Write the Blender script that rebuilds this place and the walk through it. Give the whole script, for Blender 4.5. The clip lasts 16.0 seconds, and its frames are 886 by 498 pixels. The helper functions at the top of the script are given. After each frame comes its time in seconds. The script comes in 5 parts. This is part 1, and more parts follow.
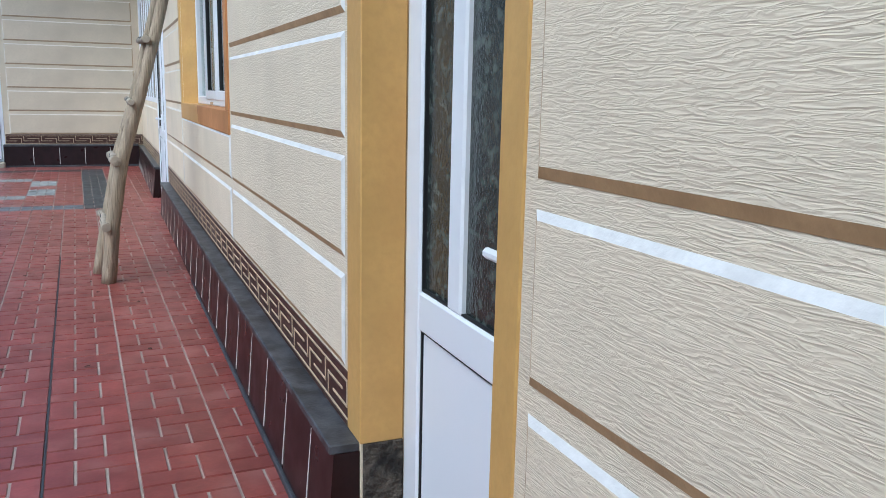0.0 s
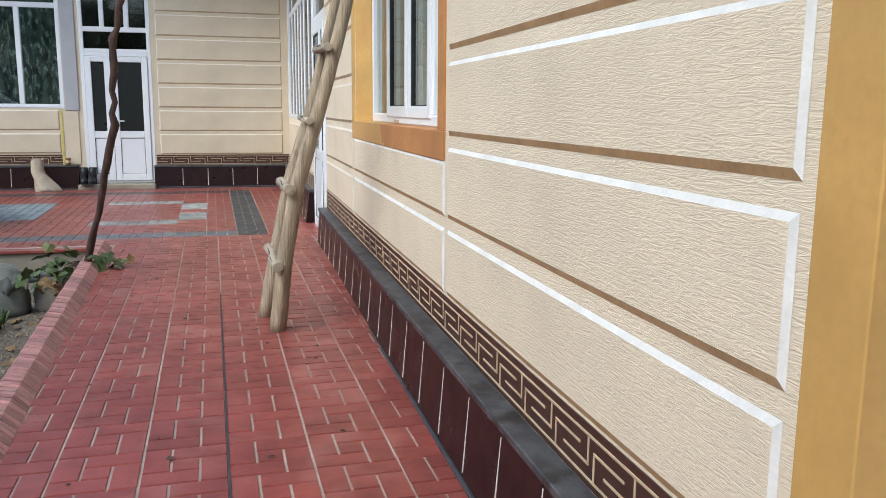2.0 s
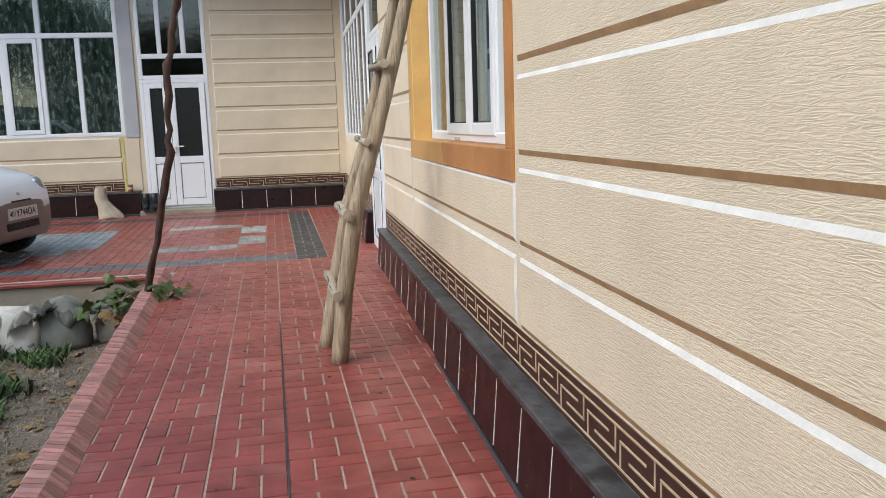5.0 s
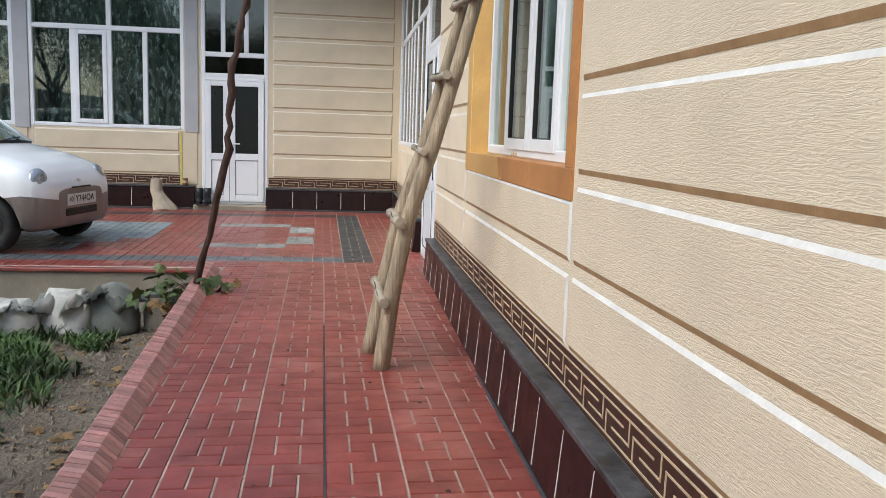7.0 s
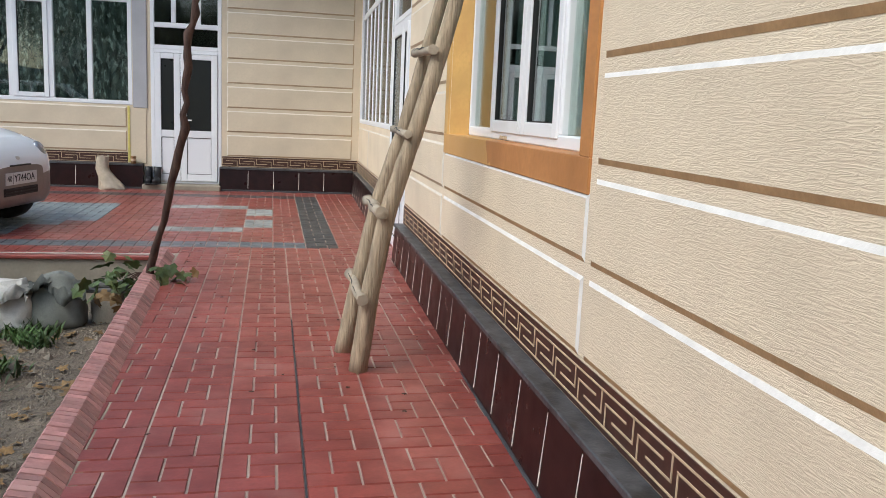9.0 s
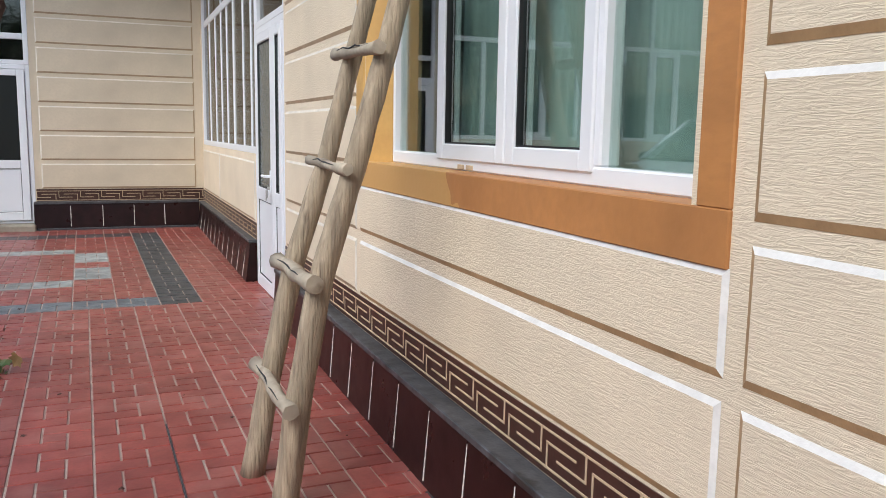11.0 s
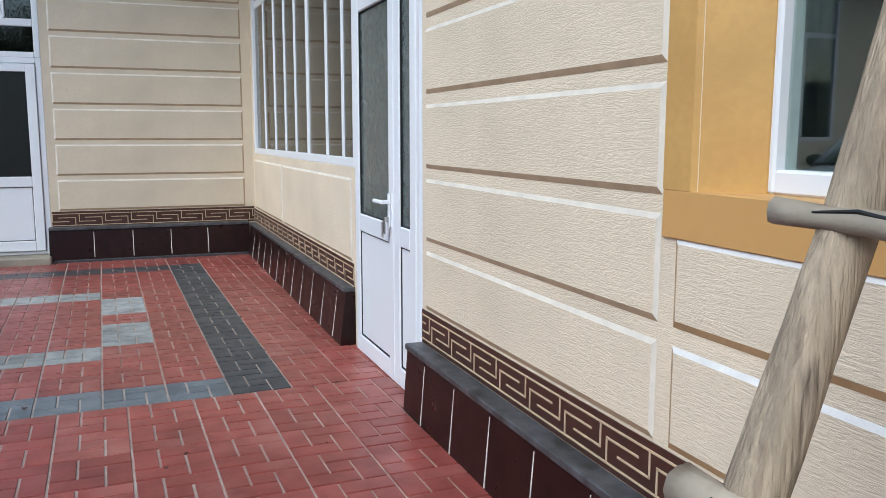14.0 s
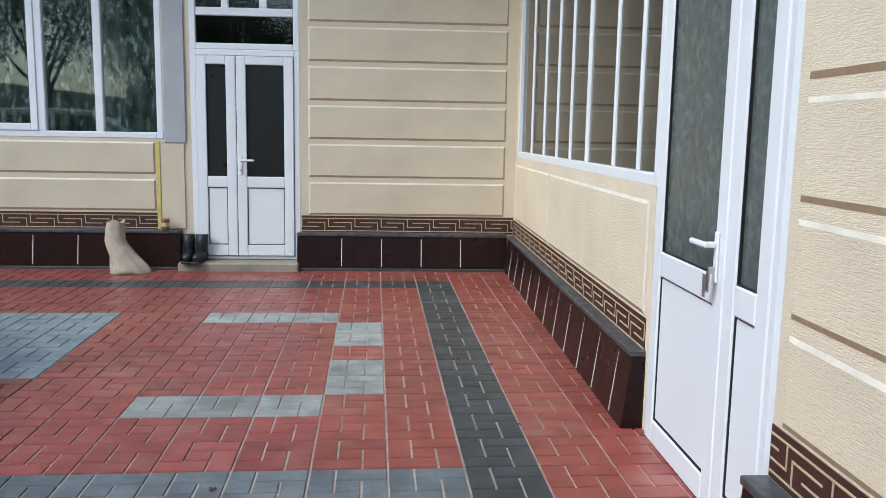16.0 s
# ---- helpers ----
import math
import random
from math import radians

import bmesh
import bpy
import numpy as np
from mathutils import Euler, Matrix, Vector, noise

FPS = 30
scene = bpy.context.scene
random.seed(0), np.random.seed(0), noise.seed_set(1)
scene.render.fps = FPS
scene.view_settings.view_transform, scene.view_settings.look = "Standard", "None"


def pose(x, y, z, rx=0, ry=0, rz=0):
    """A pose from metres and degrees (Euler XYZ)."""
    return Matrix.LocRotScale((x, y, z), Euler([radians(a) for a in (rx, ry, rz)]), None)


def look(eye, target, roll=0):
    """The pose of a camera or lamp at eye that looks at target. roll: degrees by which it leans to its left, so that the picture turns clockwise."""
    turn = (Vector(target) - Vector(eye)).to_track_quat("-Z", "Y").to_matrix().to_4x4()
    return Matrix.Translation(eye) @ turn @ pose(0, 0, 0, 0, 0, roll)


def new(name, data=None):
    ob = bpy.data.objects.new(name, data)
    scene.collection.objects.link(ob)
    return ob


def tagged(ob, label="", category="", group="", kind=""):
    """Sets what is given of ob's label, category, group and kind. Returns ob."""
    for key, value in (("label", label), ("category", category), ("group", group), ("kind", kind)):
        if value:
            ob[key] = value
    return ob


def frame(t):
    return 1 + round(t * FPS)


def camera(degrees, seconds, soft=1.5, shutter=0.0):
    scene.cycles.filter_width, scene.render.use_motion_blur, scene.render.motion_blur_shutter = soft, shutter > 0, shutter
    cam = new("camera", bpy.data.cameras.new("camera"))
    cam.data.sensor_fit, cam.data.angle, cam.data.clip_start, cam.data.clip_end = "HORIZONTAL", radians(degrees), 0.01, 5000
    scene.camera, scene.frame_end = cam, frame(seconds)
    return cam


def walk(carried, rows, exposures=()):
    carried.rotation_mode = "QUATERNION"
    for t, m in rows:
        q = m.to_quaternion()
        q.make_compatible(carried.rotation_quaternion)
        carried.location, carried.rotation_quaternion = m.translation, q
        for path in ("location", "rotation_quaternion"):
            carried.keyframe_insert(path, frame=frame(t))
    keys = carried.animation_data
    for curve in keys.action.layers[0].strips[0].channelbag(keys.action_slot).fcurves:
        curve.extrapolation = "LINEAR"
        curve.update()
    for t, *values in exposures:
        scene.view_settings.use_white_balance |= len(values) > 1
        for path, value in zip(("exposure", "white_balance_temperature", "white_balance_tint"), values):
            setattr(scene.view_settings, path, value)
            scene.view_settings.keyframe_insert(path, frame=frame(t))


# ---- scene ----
cam = camera(56.9, 16.0, soft=0.85)
PATH = [
    (0, (0.515, 0.528, 1.329), (1.271, 2.342, 0.958), 1.2),
    (0.5, (0.429, 0.752, 1.304), (1.061, 2.618, 0.962), 1.2),
    (1, (0.416, 1.061, 1.318), (0.899, 2.977, 1.009), 0.6),
    (1.5, (0.344, 1.328, 1.315), (0.818, 3.244, 0.992), 0.6),
    (2, (0.304, 1.627, 1.31), (0.789, 3.538, 0.973), 0.5),
    (2.5, (0.326, 1.843, 1.324), (0.677, 3.788, 1.017), -1.2),
    (3, (0.327, 1.896, 1.334), (0.667, 3.846, 1.046), -2.7),
    (3.5, (0.328, 1.892, 1.331), (0.691, 3.836, 1.037), -2.9),
    (4, (0.328, 1.89, 1.328), (0.683, 3.833, 1.01), -2.8),
    (6.5, (0.292, 1.917, 1.338), (0.586, 3.876, 1.059), 1.2),
    (7, (0.284, 1.909, 1.33), (0.53, 3.875, 1.054), 1.9),
    (7.5, (0.294, 1.919, 1.331), (0.497, 3.89, 1.057), 1.9),
    (8, (0.317, 1.965, 1.325), (0.47, 3.94, 1.049), 2.4),
    (8.5, (0.274, 2.087, 1.316), (0.441, 4.058, 1.024), 2.8),
    (9, (0.172, 2.294, 1.34), (0.536, 4.234, 1.016), 2.6),
    (11.5, (-0.084, 3.897, 1.375), (0.771, 5.686, 1.116), 1.0),
    (12, (-0.151, 4.26, 1.386), (0.811, 5.995, 1.135), 1.1),
    (12.5, (-0.143, 4.625, 1.355), (0.778, 6.38, 1.082), 0.8),
    (13, (-0.135, 4.973, 1.358), (0.756, 6.744, 1.094), 1.3),
    (13.5, (-0.191, 5.324, 1.383), (0.728, 7.081, 1.121), 0.9),
    (14, (-0.136, 5.72, 1.356), (0.578, 7.567, 1.08), 0.1),
    (14.5, (-0.101, 6.052, 1.361), (0.469, 7.949, 1.081), 0.6),
    (15, (-0.082, 6.387, 1.371), (0.439, 8.298, 1.093), 0.9),
    (15.5, (0.008, 6.757, 1.361), (0.306, 8.715, 1.081), 1.4),
    (16, (0.015, 7.005, 1.378), (0.134, 8.981, 1.096), 1.0),
]
walk(cam, [(t, look(eye, target, roll)) for t, eye, target, roll in PATH],
     [(0, 0.74, 5100, 0), (1, 0.82, 5650, 2), (1.5, 0.84, 6050, 2), (2, 0.90, 5750, 1), (3, 0.80, 5950, 2), (9, 0.82, 6050, 3), (11.5, 0.74, 5900, 5), (13, 0.66, 5750, 4), (14.5, 0.74, 5350, 0), (16, 0.80, 5550, -1)])

# ---- world, sun, exposure ----
world = bpy.data.worlds.new("sky")
scene.world = world
world.use_nodes = True
wn = world.node_tree
sky = wn.nodes.new("ShaderNodeTexSky")
sky.sky_type = "NISHITA"
sky.sun_disc = False
sky.sun_elevation, sky.sun_rotation = radians(48), radians(235)
sky.air_density, sky.dust_density, sky.ozone_density = 1.0, 3.0, 0.6
wn.links.new(sky.outputs[0], wn.nodes["Background"].inputs[0])
wn.nodes["Background"].inputs[1].default_value = 0.13
sun = new("sun", bpy.data.lights.new("sun", "SUN"))
sun.data.energy, sun.data.angle, sun.data.color = 1.0, radians(40), (1.0, 0.96, 0.90)
sun.matrix_world = look((-6.0, -4.2, 8.0), (0, 0, 0))


# ---- materials ----
def mat(name, color, rough=0.6, metal=0.0, vary=0.12, scale=6.0, fine=60.0, bump=0.15, dist=0.002, stretch=(1, 1, 1), rand=0.0, spec=0.5, dirt=None, dirt_at=(0.55, 0.75), dirt_scale=2.5, coat=0.0, rvar=0.1):
    """A procedural surface: base colour varied at a coarse and a fine scale, optional stains, fine relief."""
    m = bpy.data.materials.new(name)
    m.use_nodes = True
    nt = m.node_tree
    b = nt.nodes["Principled BSDF"]
    b.inputs["Roughness"].default_value = rough
    b.inputs["Metallic"].default_value = metal
    b.inputs["Specular IOR Level"].default_value = spec
    b.inputs["Coat Weight"].default_value = coat
    tc = nt.nodes.new("ShaderNodeTexCoord")
    mp = nt.nodes.new("ShaderNodeMapping")
    mp.inputs["Scale"].default_value = stretch
    nt.links.new(tc.outputs["Object"], mp.inputs["Vector"])
    info = nt.nodes.new("ShaderNodeObjectInfo")
    shift = nt.nodes.new("ShaderNodeVectorMath")
    shift.operation = "ADD"
    mul = nt.nodes.new("ShaderNodeMath")
    mul.operation = "MULTIPLY"
    mul.inputs[1].default_value = 37.0 if rand else 0.0
    nt.links.new(info.outputs["Random"], mul.inputs[0])
    nt.links.new(mp.outputs[0], shift.inputs[0])
    nt.links.new(mul.outputs[0], shift.inputs[1])

    def noise_at(s, detail):
        n = nt.nodes.new("ShaderNodeTexNoise")
        n.inputs["Scale"].default_value = s
        n.inputs["Detail"].default_value = detail
        nt.links.new(shift.outputs[0], n.inputs["Vector"])
        return n

    coarse, grain = noise_at(scale, 4), noise_at(fine, 3)

    def mixed(a, b_col, fac_socket):
        mx = nt.nodes.new("ShaderNodeMix")
        mx.data_type = "RGBA"
        if isinstance(a, tuple):
            mx.inputs["A"].default_value = (*a, 1)
        else:
            nt.links.new(a, mx.inputs["A"])
        mx.inputs["B"].default_value = (*b_col, 1)
        nt.links.new(fac_socket, mx.inputs["Factor"])
        return mx.outputs["Result"]

    def ramp(sock, lo, hi):
        r = nt.nodes.new("ShaderNodeMapRange")
        r.inputs["From Min"].default_value, r.inputs["From Max"].default_value = lo, hi
        nt.links.new(sock, r.inputs["Value"])
        return r.outputs[0]

    dark = tuple(c * (1 - 2.2 * vary) for c in color)
    lite = tuple(min(1, c * (1 + vary)) for c in color)
    col = mixed(lite, dark, ramp(coarse.outputs[0], 0.3, 0.75))
    half = nt.nodes.new("ShaderNodeMath")
    half.operation = "MULTIPLY"
    half.inputs[1].default_value = 0.45
    nt.links.new(ramp(grain.outputs[0], 0.4, 0.75), half.inputs[0])
    col = mixed(col, tuple(c * (1 - 2.0 * vary) for c in color), half.outputs[0])
    if dirt:
        d = noise_at(dirt_scale, 6)
        col = mixed(col, dirt, ramp(d.outputs[0], *dirt_at))
    if rand:
        hsv = nt.nodes.new("ShaderNodeHueSaturation")
        val = nt.nodes.new("ShaderNodeMapRange")
        val.inputs["To Min"].default_value, val.inputs["To Max"].default_value = 1 - rand, 1 + rand
        nt.links.new(info.outputs["Random"], val.inputs["Value"])
        nt.links.new(val.outputs[0], hsv.inputs["Value"])
        nt.links.new(col, hsv.inputs["Color"])
        col = hsv.outputs[0]
    nt.links.new(col, b.inputs["Base Color"])
    rr = nt.nodes.new("ShaderNodeMapRange")
    rr.inputs["To Min"].default_value, rr.inputs["To Max"].default_value = max(0.02, rough - rvar), min(1, rough + 1.2 * rvar)
    nt.links.new(coarse.outputs[0], rr.inputs["Value"])
    nt.links.new(rr.outputs[0], b.inputs["Roughness"])
    if bump:
        bp = nt.nodes.new("ShaderNodeBump")
        bp.inputs["Strength"].default_value = bump
        bp.inputs["Distance"].default_value = dist
        nt.links.new(grain.outputs[0], bp.inputs["Height"])
        nt.links.new(bp.outputs[0], b.inputs["Normal"])
    return m


def combed_plaster(name, color, strength=0.40):
    """Painted plaster with wavy, mostly level combed ripples."""
    m = mat(name, color, rough=0.62, vary=0.05, scale=1.6, fine=30, bump=0.0, dirt=tuple(c * 0.86 for c in color), dirt_at=(0.6, 0.95), dirt_scale=1.1)
    nt = m.node_tree
    b = nt.nodes["Principled BSDF"]
    tc = nt.nodes["Texture Coordinate"]

    def layer(sx, sz, s, distort):
        mp = nt.nodes.new("ShaderNodeMapping")
        mp.inputs["Scale"].default_value = (sx, sx, sz)
        nt.links.new(tc.outputs["Object"], mp.inputs["Vector"])
        n = nt.nodes.new("ShaderNodeTexNoise")
        n.inputs["Scale"].default_value, n.inputs["Detail"].default_value, n.inputs["Distortion"].default_value = s, 2.5, distort
        nt.links.new(mp.outputs[0], n.inputs["Vector"])
        return n.outputs[0]

    ridged = nt.nodes.new("ShaderNodeMath")
    ridged.operation = "PINGPONG"
    ridged.inputs[1].default_value = 0.16
    nt.links.new(layer(7.5, 62, 1.9, 0.7), ridged.inputs[0])
    add = nt.nodes.new("ShaderNodeMath")
    add.operation = "MULTIPLY_ADD"
    add.inputs[1].default_value = 0.12
    nt.links.new(layer(30, 70, 2.0, 0.4), add.inputs[0])
    nt.links.new(ridged.outputs[0], add.inputs[2])
    bp = nt.nodes.new("ShaderNodeBump")
    bp.inputs["Strength"].default_value = strength
    bp.inputs["Distance"].default_value = 0.018
    nt.links.new(add.outputs[0], bp.inputs["Height"])
    nt.links.new(bp.outputs[0], b.inputs["Normal"])
    return m


def glass(name, color=(0.9, 0.95, 0.93), rough=0.0, alpha=0.05):
    """A window pane: a clear sheet that mirrors the yard; thin, so it is part see-through and part gloss."""
    m = bpy.data.materials.new(name)
    m.use_nodes = True
    nt = m.node_tree
    nt.nodes.remove(nt.nodes["Principled BSDF"])
    tr, gl, mx, fr = (nt.nodes.new("ShaderNode" + k) for k in ("BsdfTransparent", "BsdfGlossy", "MixShader", "LayerWeight"))
    tr.inputs[0].default_value = (*color, 1)
    gl.inputs["Roughness"].default_value = rough
    fr.inputs[0].default_value = 0.5
    power = nt.nodes.new("ShaderNodeMath")
    power.operation, power.inputs[1].default_value = "POWER", 3.0
    nt.links.new(fr.outputs["Facing"], power.inputs[0])
    part_of = nt.nodes.new("ShaderNodeMath")
    part_of.operation, part_of.inputs[1].default_value = "MULTIPLY", 0.55
    nt.links.new(power.outputs[0], part_of.inputs[0])
    add = nt.nodes.new("ShaderNodeMath")
    add.use_clamp = True
    add.inputs[1].default_value = alpha
    nt.links.new(part_of.outputs[0], add.inputs[0])
    nt.links.new(add.outputs[0], mx.inputs[0])
    nt.links.new(tr.outputs[0], mx.inputs[1])
    nt.links.new(gl.outputs[0], mx.inputs[2])
    nt.links.new(mx.outputs[0], nt.nodes["Material Output"].inputs[0])
    return m


CREAM = (0.78, 0.66, 0.49)
M_WALL = combed_plaster("cream_combed_plaster", CREAM)
M_BACK = mat("cream_smooth_paint", (0.66, 0.565, 0.42), rough=0.6, vary=0.06, scale=2.0, fine=40, bump=0.25, dist=0.003)
M_WHITE = mat("white_line_paint", (0.80, 0.77, 0.735), rough=0.55, vary=0.08, scale=9, fine=70, bump=0.3, dist=0.003)
M_BROWN = mat("brown_line_paint", (0.49, 0.31, 0.15), rough=0.6, vary=0.12, scale=9, fine=70, bump=0.4, dist=0.003)
M_OCHRE = mat("ochre_paint", (0.60, 0.36, 0.11), rough=0.5, vary=0.09, scale=3.5, fine=45, bump=0.3, dist=0.003, dirt=(0.5, 0.27, 0.08), dirt_at=(0.5, 0.8))
M_ORANGE = mat("orange_paint", (0.52, 0.23, 0.07), rough=0.5, vary=0.14, scale=3.0, fine=35, bump=0.3, dist=0.003, dirt=(0.36, 0.14, 0.05), dirt_at=(0.52, 0.7), stretch=(1, 0.6, 1.5))
M_PVC = mat("white_pvc", (0.80, 0.81, 0.84), rough=0.3, vary=0.006, scale=3, fine=20, bump=0.0, rvar=0.02)
M_MAROON = mat("maroon_glazed_tile", (0.020, 0.007, 0.006), rough=0.3, vary=0.2, scale=9, fine=80, bump=0.04, rand=0.15, spec=0.25)
M_BAND = mat("maroon_band_paint", (0.06, 0.022, 0.014), rough=0.5, vary=0.15, scale=12, bump=0.2)
M_KEY = mat("beige_key_line", (0.60, 0.46, 0.30), rough=0.6, vary=0.1, scale=20, bump=0.2)
M_CAP = mat("grey_stone_cap", (0.085, 0.085, 0.09), rough=0.42, vary=0.25, scale=14, fine=90, bump=0.4, dist=0.003, dirt=(0.03, 0.028, 0.026), dirt_at=(0.55, 0.66), dirt_scale=9)
M_BASE = mat("dark_base_strip", (0.055, 0.055, 0.06), rough=0.5, vary=0.2, scale=9, bump=0.3)
M_GROUT = mat("pale_mortar", (0.44, 0.37, 0.32), rough=0.9, vary=0.15, scale=9, fine=90, bump=0.5, dirt=(0.28, 0.18, 0.15), dirt_at=(0.5, 0.8), dirt_scale=3)
M_JOINT = mat("white_joint", (0.75, 0.70, 0.62), rough=0.8, vary=0.1, scale=20, bump=0.2)
M_RED = mat("red_paving_tile", (0.26, 0.062, 0.050), rough=0.34, vary=0.16, scale=7, fine=60, bump=0.22, dist=0.002, rand=0.13, dirt=(0.34, 0.14, 0.12), dirt_at=(0.54, 0.85), dirt_scale=4)
M_DARK = mat("charcoal_paving_tile", (0.05, 0.055, 0.062), rough=0.42, vary=0.2, scale=7, fine=60, bump=0.22, rand=0.16, dirt=(0.10, 0.10, 0.105), dirt_at=(0.5, 0.85), dirt_scale=5)
M_GREY = mat("pale_grey_paving_tile", (0.33, 0.34, 0.33), rough=0.5, vary=0.15, scale=7, fine=60, bump=0.22, rand=0.2, dirt=(0.16, 0.16, 0.15), dirt_at=(0.5, 0.8), dirt_scale=5)
M_BLUE = mat("blue_grey_paving_tile", (0.30, 0.36, 0.39), rough=0.5, vary=0.15, scale=7, fine=60, bump=0.22, rand=0.22, dirt=(0.2, 0.23, 0.25), dirt_at=(0.5, 0.8), dirt_scale=5)
M_SLATE = mat("slate_grey_paving_tile", (0.115, 0.13, 0.145), rough=0.45, vary=0.2, scale=7, fine=60, bump=0.22, rand=0.2, dirt=(0.17, 0.18, 0.19), dirt_at=(0.5, 0.85), dirt_scale=5)
M_KERB = mat("kerb_brick", (0.44, 0.22, 0.205), rough=0.6, vary=0.15, scale=12, fine=80, bump=0.4, rand=0.28, dirt=(0.40, 0.25, 0.23), dirt_at=(0.5, 0.8), dirt_scale=6)
M_SOIL = mat("dry_garden_soil", (0.165, 0.135, 0.10), rough=0.95, vary=0.22, scale=3.5, fine=28, bump=1.0, dist=0.03, dirt=(0.12, 0.095, 0.068), dirt_at=(0.45, 0.65), dirt_scale=2.2)
M_CONC = mat("stained_concrete", (0.33, 0.29, 0.23), rough=0.85, vary=0.16, scale=3, fine=40, bump=0.5, dist=0.004, dirt=(0.2, 0.17, 0.13), dirt_at=(0.5, 0.7), dirt_scale=2)
M_FOOT = mat("broken_dark_footing", (0.10, 0.08, 0.06), rough=0.95, vary=0.35, scale=14, fine=45, bump=1.0, dist=0.03, dirt=(0.02, 0.017, 0.014), dirt_at=(0.5, 0.62), dirt_scale=11)
M_WOOD = mat("weathered_pole_wood", (0.42, 0.33, 0.23), rough=0.8, vary=0.2, scale=4, fine=16, bump=1.0, dist=0.01, stretch=(7, 7, 0.7), dirt=(0.20, 0.15, 0.105), dirt_at=(0.55, 0.74), dirt_scale=5)
M_ROOM = mat("room_plaster", (0.35, 0.34, 0.31), rough=0.9, vary=0.05, bump=0)
# black rubber, also used for the shade inside gaps, cracks and holes
M_BLACK = mat("black_rubber_and_gap_shade", (0.012, 0.012, 0.013), rough=0.6, vary=0.1, bump=0)
M_GLASS = glass("window_glass", (0.80, 0.88, 0.85), 0.0, 0.12)
M_GLASS_DARK = glass("tinted_window_glass", (0.42, 0.42, 0.38), 0.0, 0.10)
M_FROST = mat("dark_frosted_glass", (0.03, 0.037, 0.034), rough=0.16, vary=0.3, scale=45, fine=110, bump=0.5, dist=0.004, spec=0.6, dirt=(0.1, 0.115, 0.1), dirt_at=(0.5, 0.7), dirt_scale=38)
M_FROST2 = mat("grey_green_frosted_glass", (0.085, 0.105, 0.10), rough=0.2, vary=0.15, scale=30, fine=90, bump=0.4, dist=0.003, spec=0.6, dirt=(0.13, 0.15, 0.14), dirt_at=(0.5, 0.75), dirt_scale=22)
M_MATTE = mat("dark_matt_door_glass", (0.018, 0.02, 0.018), rough=0.3, vary=0.1, scale=3, bump=0.0, spec=0.4)
M_CURTAIN = mat("grey_net_curtain", (0.13, 0.15, 0.145), rough=0.85, vary=0.4, scale=7, fine=60, bump=0.2, stretch=(2.2, 1, 1), dirt=(0.5, 0.54, 0.52), dirt_at=(0.54, 0.66), dirt_scale=9)
M_SHEER = mat("pale_green_sheer_curtain", (0.40, 0.48, 0.45), rough=0.85, vary=0.1, scale=3, fine=60, bump=0.1)
M_GREYPLASTER = mat("bare_grey_plaster", (0.42, 0.42, 0.44), rough=0.8, vary=0.06, scale=3, bump=0.25)
M_STEEL = mat("brushed_metal", (0.6, 0.58, 0.55), rough=0.35, metal=1.0, vary=0.05, bump=0.05)


# ---- building helpers ----
def bx(bm, x0, x1, y0, y1, z0, z1, bevel=0.0, mi=0):
    """Adds a box; its edges are chamfered when bevel is given."""
    got = bmesh.ops.create_cube(bm, size=1.0)
    for v in got["verts"]:
        v.co = Vector(((x0 + x1) / 2 + v.co.x * (x1 - x0), (y0 + y1) / 2 + v.co.y * (y1 - y0), (z0 + z1) / 2 + v.co.z * (z1 - z0)))
    faces = {f for v in got["verts"] for f in v.link_faces}
    for f in faces:
        f.material_index = mi
    if bevel:
        edges = list({e for v in got["verts"] for e in v.link_edges})
        bmesh.ops.bevel(bm, geom=edges, offset=bevel, segments=1, affect="EDGES")
    return bm


def mesh_of(name, bm, *materials):
    me = bpy.data.meshes.new(name)
    bm.to_mesh(me)
    bm.free()
    for m in materials:
        me.materials.append(m)
    return me


def part(name, bm, material, parent=None, label="", smooth=False):
    """Links a bmesh as one mesh object, under a thing or a part when one is given."""
    mats = material if isinstance(material, (list, tuple)) else (material,)
    me = mesh_of(name, bm, *mats)
    if smooth:
        me.polygons.foreach_set("use_smooth", [len(p.vertices) < 6 for p in me.polygons])
    ob = new(name, me)
    if parent:
        ob.parent = parent
        base = Matrix.Translation(parent.location) if not parent.parent else Matrix.Identity(4)
        ob.matrix_parent_inverse = base.inverted()
    if label:
        tagged(ob, label)
    return ob


def box_part(name, dims, material, parent=None, label="", bevel=0.0):
    return part(name, bx(bmesh.new(), *dims, bevel), material, parent, label)


def thing(name, loc, label, category, group="", kind=""):
    ob = new(name)
    ob.location = loc
    return tagged(ob, label, category, group, kind)


def floor_z(y):
    """The paving rises gently towards the far wing."""
    return 0.05 + 0.007 * (y - 4.0)


# ---- structure ----
XF, XI = 1.117, 1.40      # outer and inner face of the long facade
YB = 14.49                # outer face of the far wing
TOP = 3.9
PERIOD = 0.326             # height of one course of panels

bm = bmesh.new()
for y0, y1, z0, z1 in ((-4.0, 1.724, -0.4, TOP), (1.724, 2.516, 2.456, TOP), (2.516, 4.93, -0.4, TOP), (4.93, 7.30, -0.4, 1.215), (4.93, 7.30, 2.756, TOP),
                       (7.30, 9.22, -0.4, TOP), (9.22, 10.40, 3.32, TOP), (10.40, 14.40, -0.4, 1.165), (10.40, 14.40, 3.32, TOP), (14.40, 14.79, -0.4, TOP)):
    bx(bm, XF, XI, y0, y1, z0, z1)
wall_east = tagged(part("wall_east", bm, M_WALL), "cream combed plaster facade with painted raised panels", "wall", kind="structure")

